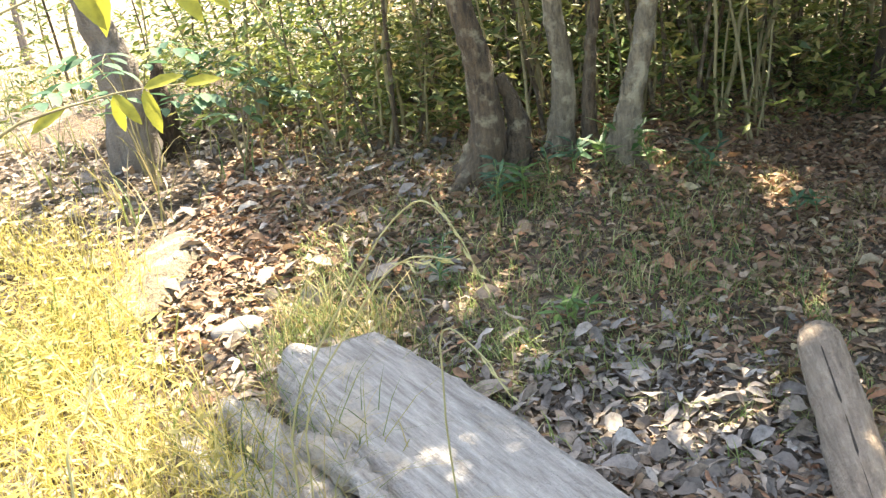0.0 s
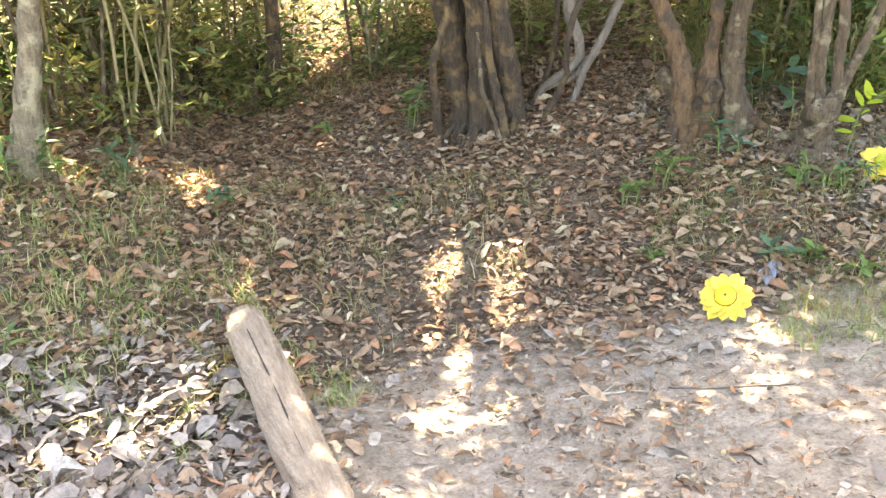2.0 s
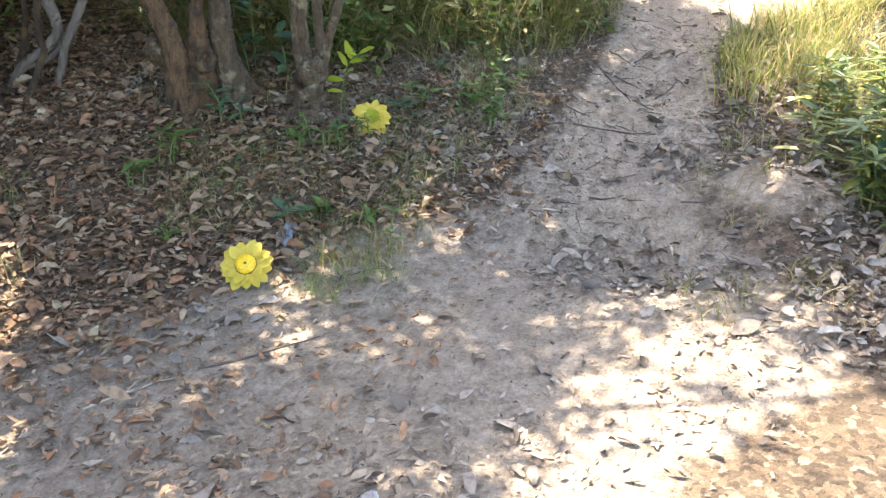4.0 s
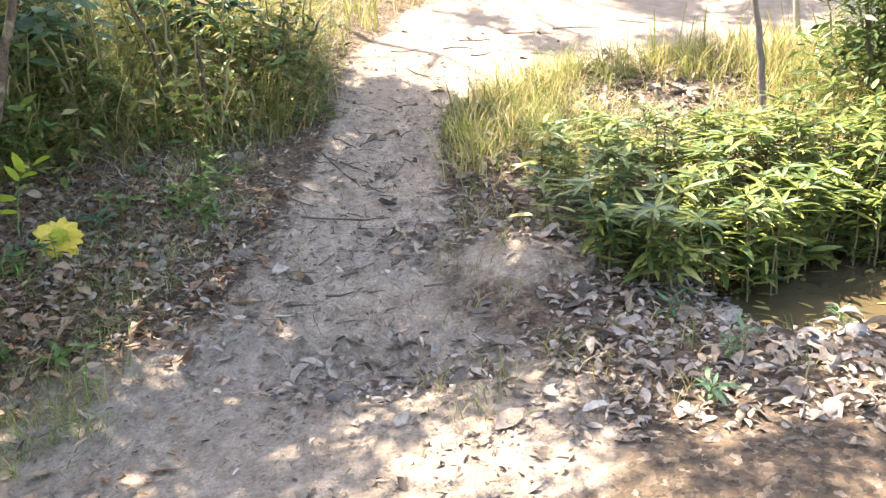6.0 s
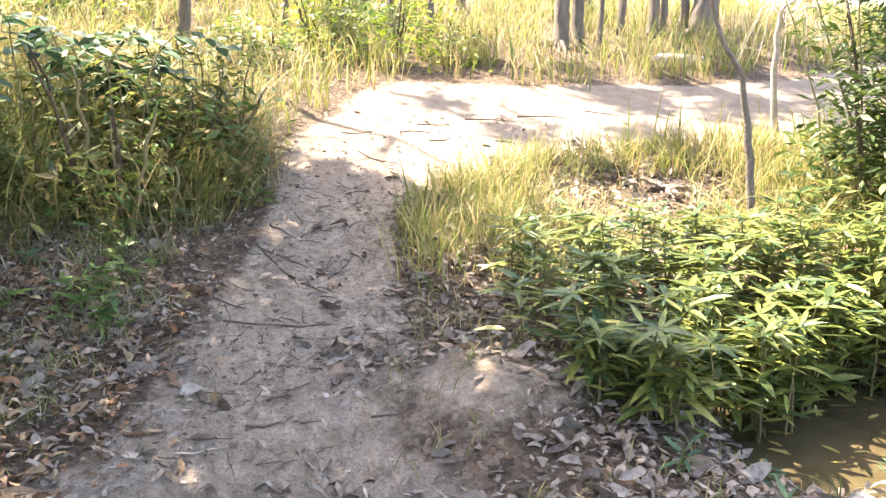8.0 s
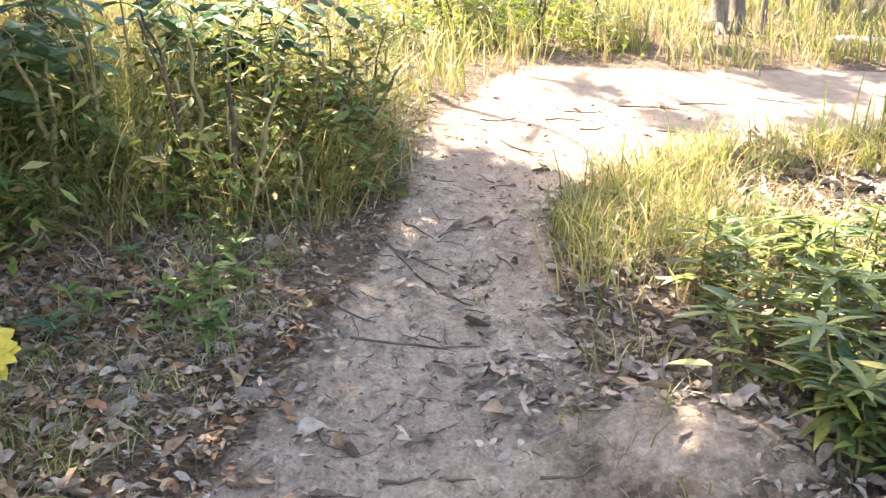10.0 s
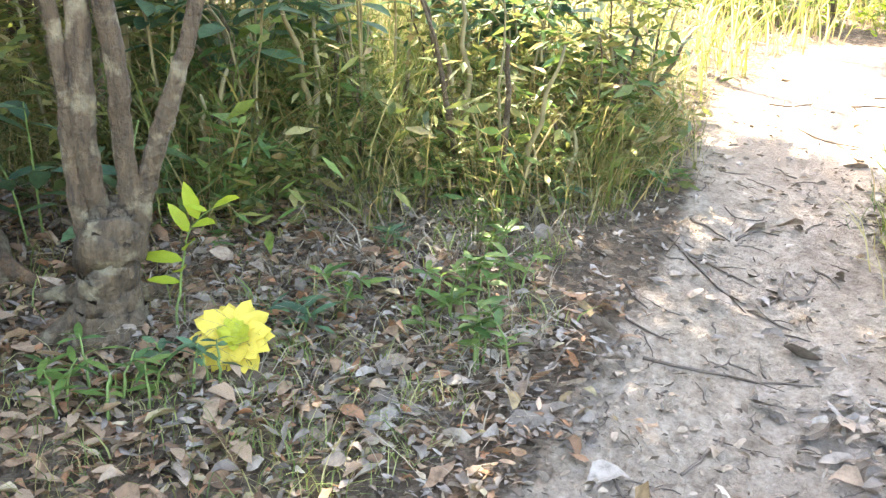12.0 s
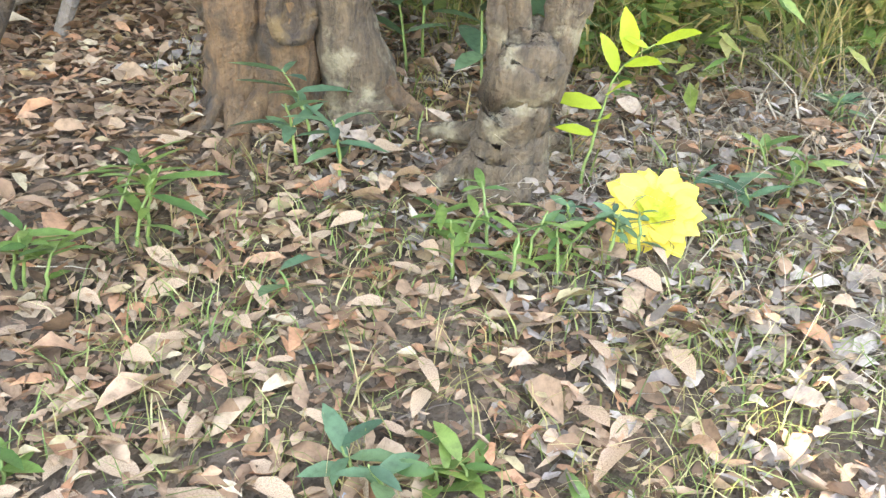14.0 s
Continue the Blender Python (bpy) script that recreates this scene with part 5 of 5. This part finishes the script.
grass("bank_grass", "dry straw tuft at the edge of the trail", x, y, (0.08, 0.2), (0.002, 0.005), (0.3, 1.0), M_GRASS_DRY, 55)
x, y = tufts(g, 1000, 9, (-0.8, 1.6), (0.9, 3.2), lambda x, y: 0.75 * smooth(-0.3, 0.4, lumps(x, y, 3.0, 21) + 0.4) * (1 - hill(x, y, 0.6, 1.1, 0.5, 0.3)), 0.04)
grass("bank_grass", "short fresh grass growing through litter between the logs", x, y, (0.05, 0.16), (0.003, 0.007), (0.3, 1.1), M_GRASS_FRESH, 56)
x, y = tufts(g, 620, 8, (3.1, 4.9), (-0.1, 1.15), lambda x, y: 0.75 * smooth(-0.1, 0.6, lumps(x, y, 3.6, 23) + 0.25), 0.035)
grass("bank_grass", "thin yellow-green grass sprouting among dead leaves", x, y, (0.05, 0.15), (0.002, 0.005), (0.3, 1.2), M_GRASS_FRESH, 57)
x, y = tufts(g, 260, 7, (3.4, 4.5), (0.1, 1.3), lambda x, y: 0.7 * smooth(-0.4, 0.5, lumps(x, y, 4.2, 61)), 0.045)
grass("bank_grass", "pale wispy grass stems rising from the leaf litter", x, y, (0.08, 0.2), (0.002, 0.004), (0.4, 1.3), M_GRASS, 62)
x, y = tufts(g, 200, 6, (4.3, 5.6), (-0.2, 0.9), lambda x, y: 0.8 + 0 * x, 0.05)
grass("bank_grass", "straw stems lying tangled over the litter", x, y, (0.1, 0.3), (0.002, 0.004), (1.0, 1.6), M_STRAW, 58)
x, y = tufts(g, 300, 9, (5.0, 6.6), (0.35, 1.7), lambda x, y: smooth(0.0, 0.4, y - np.interp(x, [4.7, 5.2, 5.7, 6.6], [1.0, 0.75, 0.3, 0.0])), 0.05)
grass("tall_grass", "tall fresh green grass blades standing in the verge", x, y, (0.3, 0.75), (0.004, 0.009), (0.2, 0.9), M_GRASS_FRESH, 59)
x, y = tufts(g, 170, 8, (4.45, 5.5), (-0.25, 0.75), lambda x, y: 0.8 * smooth(-0.2, 0.5, lumps(x, y, 4.0, 27)), 0.03)
grass("bank_grass", "small green grass tufts in the litter by the flower", x, y, (0.05, 0.17), (0.003, 0.007), (0.3, 1.1), M_GRASS_FRESH, 60)
# long arching blades
x, y = tufts(g, 26, 12, (4.95, 5.5), (0.75, 1.2), lambda x, y: 0.9 + 0 * x, 0.03)
grass("tall_grass", "tall arching pale grass clump under the shrubs", x, y, (0.5, 0.85), (0.006, 0.011), (0.5, 1.1), M_GRASS, 51)
x, y = tufts(g, 6, 2, (-0.5, -0.2), (0.35, 0.9), lambda x, y: 1.0 + 0 * x, 0.03)
grass("tall_grass", "long pale grass stalks arching before the log", x, y, (0.45, 0.75), (0.003, 0.007), (0.5, 1.3), M_GRASS, 52)
g = np.random.default_rng(53)
n = 13000
x, y = g.uniform(-3.2, -0.3, n), g.uniform(-0.3, 3.0, n)
ok = g.uniform(0, 1, n) < smooth(0.2, -0.2, x + 0.62 + 0.5 * (y - 0.5)) * smooth(3.4, 2.2, y) * smooth(0.5, 1.0, np.hypot(x - 0.1, y + 1.3))
p = on_ground(x[ok], y[ok], 0) + np.stack([0 * x[ok], 0 * x[ok], g.uniform(0.05, 0.5, ok.sum())], -1)
n = len(p)
sh = Shape()
sh.many(small_leaf_points(p, level(g, n) + [[0, 0, 0.2]], np.array([[0, 0, 1.0]]) + g.normal(0, 0.5, (n, 3)), g.uniform(0.02, 0.06, n), g.uniform(0.006, 0.014, n)), SMALL_FACES)
tagged(sh.make("dry_herbs", M_GOLD), "golden sunlit herb leaves among the dry grass", "grass", kind="stuff")

# ---- twigs and small things on the ground ----


def twig(ax, ay, bx, by, r, seed, material, label, group):
    g = np.random.default_rng(seed)
    n = np.array([-(by - ay), bx - ax])
    bow = g.normal(0, 0.1)
    rows = []
    for s in np.linspace(0, 1, 7):
        q = np.array([ax + (bx - ax) * s, ay + (by - ay) * s]) + n * bow * math.sin(math.pi * s) + g.normal(0, 0.004, 2)
        rows.append((q[0] - ax, q[1] - ay, place(q[0], q[1]) - place(ax, ay) + r * 0.7, r * (1 - 0.6 * s)))
    e = thing("twig", ax, ay, place(ax, ay), label, "twig", group)
    sh = Shape()
    sh.tube(rows, 6, 0.1, seed)
    sh.make("twig_stick", material, e)
    if seed % 2:
        m = rows[3]
        sh = Shape()
        k = 0.35 * math.hypot(bx - ax, by - ay)
        a = math.atan2(by - ay, bx - ax) + (0.6 if seed % 4 == 1 else -0.6)
        sh.tube([(m[0], m[1], m[2], r * 0.5), (m[0] + k * math.cos(a) * 0.5, m[1] + k * math.sin(a) * 0.5, m[2] + 0.006, r * 0.4), (m[0] + k * math.cos(a), m[1] + k * math.sin(a), m[2] + 0.002, r * 0.2)], 5)
        sh.make("side_twig", material, e)


TRAIL_TWIGS = [(5.76, -0.43, 5.38, -0.73), (5.69, -0.48, 5.59, -0.75), (5.98, -0.48, 5.89, -0.64), (5.92, -0.66, 6.04, -0.8), (5.47, -0.79, 5.76, -0.84), (5.49, -0.86, 5.75, -0.94), (5.82, -0.92, 5.67, -1.01), (4.94, -0.49, 5.04, -0.94), (4.28, -0.73, 4.34, -0.89), (5.45, -0.76, 5.33, -0.88), (5.16, -0.36, 5.07, -0.55), (5.36, -0.35, 5.22, -0.45), (4.43, -0.78, 4.57, -0.91)]
MORE_TWIGS = [(5.28, -1.15, 5.17, -1.24), (4.32, -1.17, 4.36, -1.33), (4.86, -1.55, 4.81, -1.64), (6.1, -1.08, 6.16, -1.16), (6.08, -0.9, 6.18, -0.96), (4.53, -0.66, 4.66, -0.71), (4.11, -0.53, 4.18, -0.7), (4.24, 0.29, 4.27, -0.03), (2.49, 0.31, 2.84, -0), (2.13, 0.51, 2.4, 0.35), (4.18, 0.18, 4.28, -0.1), (1.25, 2.74, 0.54, 2.81), (2.1, 3.41, 1.26, 2.96)]
SAND_TWIGS = [(7.73, -1.08, 7.76, -1.33), (8.2, -1.57, 8.21, -1.99), (7.7, -1.79, 7.64, -1.97), (7.26, -0.83, 7.1, -1.11), (7.64, -0.66, 7.74, -0.9), (7.68, -0.2, 7.64, -0.39), (7.61, -1.31, 7.7, -1.46), (8.34, -2, 8.42, -2.4), (7.96, -1.2, 8.04, -1.45), (8.72, -2.6, 8.64, -2.9)]
for k, t in enumerate(TRAIL_TWIGS):
    twig(*t, 0.0055, k, M_TWIG, "dark thin fallen twig lying on the dirt trail", "twigs on the trail")
for k, t in enumerate(MORE_TWIGS):
    twig(*t, 0.005, 40 + k, M_TWIG if k % 3 else M_TWIG_PALE, "thin fallen twig lying among dead leaves", "twigs in the litter")
for k, t in enumerate(SAND_TWIGS):
    twig(*t, 0.006, 80 + k, M_TWIG, "dark fallen twig lying on pale sand", "twigs on the sand")
for k in range(60):
    x, y = rng.uniform(3.9, 6.9), rng.uniform(-1.15, -0.35)
    a, ln = rng.uniform(0, 6.28), rng.uniform(0.05, 0.16)
    twig(x, y, x + ln * math.cos(a), y + ln * math.sin(a), rng.uniform(0.002, 0.004), 120 + k, M_TWIG, "short dark twig fragment on the dirt trail", "twigs on the trail")
for k in range(40):
    x, y = rng.uniform(3.2, 4.8), rng.uniform(-0.1, 1.5)
    a, ln = rng.uniform(0, 6.28), rng.uniform(0.08, 0.3)
    twig(x, y, x + ln * math.cos(a), y + ln * math.sin(a), rng.uniform(0.0015, 0.0035), 300 + k, M_TWIG_PALE if k % 3 == 0 else M_TWIG, "thin fallen twig lying among dead leaves", "twigs in the litter")
for k in range(24):
    x, y = rng.uniform(4.7, 5.6), rng.uniform(-0.1, 1.3)
    a, ln = rng.uniform(0, 6.28), rng.uniform(0.2, 0.5)
    twig(x, y, x + ln * math.cos(a), y + ln * math.sin(a), rng.uniform(0.003, 0.006), 200 + k, M_TWIG_PALE if k % 2 else M_TWIG, "dry pale twig lying under the verge grass", "twigs under the grass")


def stone(x, y, sx, sy, sz, seed, label):
    g = np.random.default_rng(seed)
    bm = bmesh.new()
    bmesh.ops.create_icosphere(bm, subdivisions=3, radius=1)
    for v in bm.verts:
        k = 1 + 0.12 * noise.noise(v.co * 1.6 + Vector((seed, 0, 0))) + 0.05 * noise.noise(v.co * 4 + Vector((0, seed, 0)))
        v.co = Vector((v.co.x * sx * k, v.co.y * sy * k, v.co.z * sz * k))
    me = bpy.data.meshes.new("stone")
    bm.to_mesh(me)
    bm.free()
    me.materials.append(M_STONE)
    me.shade_smooth()
    ob = tagged(new("stone", me), label, "stone", "stones by the creek")
    ob.matrix_world = pose(x, y, place(x, y) + sz * 0.05, 0, 0, g.uniform(0, 360))


stone(3.72, -2.63, 0.06, 0.05, 0.035, 1, "rounded grey stone at the creek edge")
stone(3.74, -2.8, 0.05, 0.045, 0.03, 2, "rounded grey stone at the creek edge")
stone(-0.99, 2.12, 0.13, 0.08, 0.05, 3, "flat pale stone among leaves beside the log")
log_thing("wood_slab", "weathered grey wood slab lying tilted under dry grass", [(-1.605, 2.21, 0.214, 0.07974), (-1.579, 2.409, 0.269, 0.15948), (-1.492, 2.819, 0.391, 0.17091), (-1.48, 3.055, 0.441, 0.07974)], 40, 0.1, 12, M_BARK_PALE, -0.1, 0.04, 0.06)

log_thing("fallen_log", "short bleached log lying far off in the grass", [(10.6, -3.55, 1.3, 0.06), (10.65, -3.8, 1.31, 0.085), (10.7, -4.2, 1.28, 0.08)], 16, 0.08, 21, M_TWIG_PALE, 0.0, 0.02, 0.03)

# ---- leaf litter ----


def litter_points(g, x, y, size, flat, lift):
    n = len(x)
    ln = size * np.exp(np.clip(g.normal(-0.05, 0.48, n), -1.2, 0.95))
    p = on_ground(x, y, 0) + np.stack([np.zeros(n), np.zeros(n), np.abs(g.normal(lift, lift * 0.9, n)) + 0.002], -1)
    d = level(g, n) + np.stack([np.zeros(n), np.zeros(n), g.normal(0, flat * 0.7, n)], -1)
    nn = np.array([[0, 0, 1.0]]) + g.normal(0, flat, (n, 3)) * [1, 1, 0]
    pts = leaf_points(p, d, nn, ln, ln * g.uniform(0.18, 0.5, n), g.normal(0.12, 0.42, n), g.normal(0.22, 0.42, n), 0.3, g.normal(0, 0.8, n))
    return pts + g.normal(0, 0.035, pts.shape) * ln[:, None, None]


def scatter(g, n, xr, yr, keep):
    x, y = g.uniform(*xr, n), g.uniform(*yr, n)
    ok = (g.uniform(0, 1, n) < keep(x, y)) & (creek(x, y) < 0.6) & (np.hypot(x - 3.12, y - 0.49) > 0.1) & (np.hypot(x - 4.38, y - 0.47) > 0.1)
    return x[ok], y[ok]


def litter(name, label, x, y, size, flat, lift, material, seed):
    g = np.random.default_rng(seed)
    sh = Shape()
    sh.many(litter_points(g, x, y, size, flat, lift), LEAF_FACES)
    return tagged(sh.make(name, material), label, "leaf litter", kind="stuff")


g = np.random.default_rng(60)
trail_in = lambda x, y: smooth(-0.15, 0.2, strip(x, y, TRAIL))
ditch = lambda x, y: np.clip(hill(x, y, 0.6, 1.12, 0.55, 0.5) * 1.6, 0, 1)
cover = lambda x, y: np.clip((0.25 + 0.75 * np.sqrt(bank(x, y)) + 0.35 * lumps(x, y, 2.5, 13)) * (1 - 0.93 * smooth(0.0, 0.35, strip(x, y, TRAIL) + 0.13 * lumps(x, y, 3.5, 15))), 0, 1)
x, y = scatter(g, 86000, (-1.4, 5.2), (-0.6, 5.4), lambda x, y: cover(x, y) * (1 - ditch(x, y)) * smooth(6.5, 3.5, y) * (1 - 0.55 * hill(x, y, 0.1, 1.9, 0.9, 0.6)) * (1 - 0.9 * hill(x, y, 2.6, 1.6, 0.18, 0.22)) * (1 - 0.5 * smooth(0.45, 0.05, y - 0.1 * (4.2 - x)) * smooth(3.0, 3.6, x)))
brown = litter("leaf_litter", "thick carpet of brown and orange fallen leaves on the shaded bank", x, y, 0.043, 0.32, 0.012, M_LITTER, 61)
x, y = scatter(g, 31000, (-1.4, 5.4), (-0.6, 5.0), lambda x, y: cover(x, y))
litter("leaf_litter", "small crumbled brown leaf fragments covering the soil", x, y, 0.032, 0.5, 0.006, M_LITTER, 68)
x, y = scatter(g, 5600, (-0.2, 1.5), (0.3, 2.0), lambda x, y: ditch(x, y))
litter("leaf_litter", "heap of grey curled dead leaves in the hollow between logs", x, y, 0.05, 0.36, 0.016, M_LITTER_GREY, 62)
x, y = scatter(g, 7800, (3.0, 5.0), (-3.8, -0.6), lambda x, y: np.clip(hill(x, y, 3.75, -1.2, 0.25, 0.5) + smooth(-1.5, -1.9, y) * smooth(2.9, 3.3, x) + 0.8 * hill(x, y, 4.75, -1.12, 0.35, 0.16), 0, 1))
litter("leaf_litter", "grey and tan dead leaves strewn beside the creek", x, y, 0.045, 0.42, 0.012, M_LITTER_GREY, 63)
x, y = scatter(g, 19000, (4.0, 7.6), (-0.6, 1.9), lambda x, y: np.clip((0.2 + np.sqrt(bank(x, y))) * (1 - smooth(-0.05, 0.3, strip(x, y, TRAIL))) * 0.85, 0, 1))
litter("leaf_litter", "dull grey-brown dead leaves under the verge plants", x, y, 0.037, 0.5, 0.012, M_LITTER_GREY, 64)
x, y = scatter(g, 9500, (4.6, 8.4), (-3.4, -0.9), lambda x, y: np.clip(smooth(0.25, -0.1, strip(x, y, TRAIL)) * 0.65, 0, 1))
litter("leaf_litter", "dry leaves scattered along the sunny trail edge", x, y, 0.055, 0.35, 0.008, M_LITTER_GREY, 65)
x, y = scatter(g, 7600, (0.2, 7.2), (-2.6, 1.6), lambda x, y: trail_in(x, y) * np.clip(0.22 + 0.5 * lumps(x, y, 2.2, 14) + 0.5 * smooth(0.4, 1.3, y + 0.35 * (x - 2)), 0.04, 1))
litter("leaf_litter", "small dry leaves strewn over the bare trail", x, y, 0.048, 0.25, 0.005, M_LITTER_GREY, 66)
x, y = scatter(g, 42000, (0.4, 8.4), (-2.6, 1.4), lambda x, y: trail_in(x, y) * np.clip(0.35 + 0.5 * lumps(x, y, 3.1, 16), 0.08, 1) * smooth(10, 5, x))
litter("trail_debris", "fine bits of leaf and bark trodden into the trail", x, y, 0.025, 0.45, 0.003, M_DEBRIS, 69)
x, y = scatter(g, 2200, (1.6, 3.3), (-0.5, 1.0), lambda x, y: 0.25 + 0.6 * smooth(-0.2, 0.6, lumps(x, y, 3.0, 18)) * smooth(-0.5, 0.3, y + 0.4 * (x - 2)))
litter("leaf_litter", "dry tan leaves and curled scraps fallen on the trodden dirt", x, y, 0.036, 0.4, 0.006, M_LITTER, 71)
x, y = scatter(g, 1300, (3.8, 5.0), (-0.45, 0.5), lambda x, y: 0.5 + 0 * x)
litter("leaf_litter", "flattened pale grey leaves trodden in beside the flower", x, y, 0.046, 0.3, 0.008, M_LITTER_GREY, 72)
x, y = scatter(g, 11000, (-3.4, 0.1), (0.4, 5.2), lambda x, y: 0.6 + 0 * x)
litter("leaf_litter", "dry leaves lying under golden grass", x, y, 0.07, 0.4, 0.01, M_LITTER_GREY, 67)
x, y = g.uniform(4.2, 5.2, 34), g.uniform(-4.0, -2.5, 34)
sh = Shape()
n = len(x)
sh.many(leaf_points(np.stack([x, y, np.full(n, WATER_LEVEL + 0.005)], -1), level(g, n), np.array([[0, 0, 1.0]]) + g.normal(0, 0.05, (n, 3)), g.uniform(0.04, 0.09, n), g.uniform(0.015, 0.03, n), g.uniform(0, 0.1, n), 0.1), LEAF_FACES)
tagged(sh.make("floating_leaves", M_GRASS_DRY), "yellow fallen leaves floating on the creek", "leaf litter", kind="stuff")

# single large leaves that stand out, as pieces of the litter
g = np.random.default_rng(70)
shapes = []
for k in range(8):
    sh = Shape()
    sh.many(leaf_points(np.zeros((1, 3)), np.array([[1.0, 0, 0.03]]), np.array([[0, 0.1 * (k % 3), 1.0]]), [1.0], [g.uniform(0.3, 0.48)], [g.uniform(-0.1, 0.45)], g.uniform(0.1, 0.8), 0.3, [g.normal(0, 0.8)]), LEAF_FACES)
    ob = sh.make("leaf", M_LITTER, brown)
    shapes.append(ob.data)
    s = g.uniform(0.1, 0.14)
    x, y = g.uniform(3.2, 4.1), g.uniform(0.2, 1.2)
    ob.matrix_world = pose(x, y, place(x, y) + 0.022, g.normal(0, 8), g.normal(0, 8), g.uniform(0, 360)) @ Matrix.Scale(s, 4)
for k in range(270):
    x, y = g.uniform(2.9, 4.4), g.uniform(-0.1, 1.7)
    if trail_in(np.array(x), np.array(y)) > 0.75 and g.uniform() < 0.85:
        continue
    ob = new("leaf", shapes[k % 8])
    ob.parent = brown
    ob.matrix_world = pose(x, y, place(x, y) + g.uniform(0.012, 0.034), g.normal(0, 10), g.normal(0, 10), g.uniform(0, 360)) @ Matrix.Scale(g.uniform(0.05, 0.1), 4)
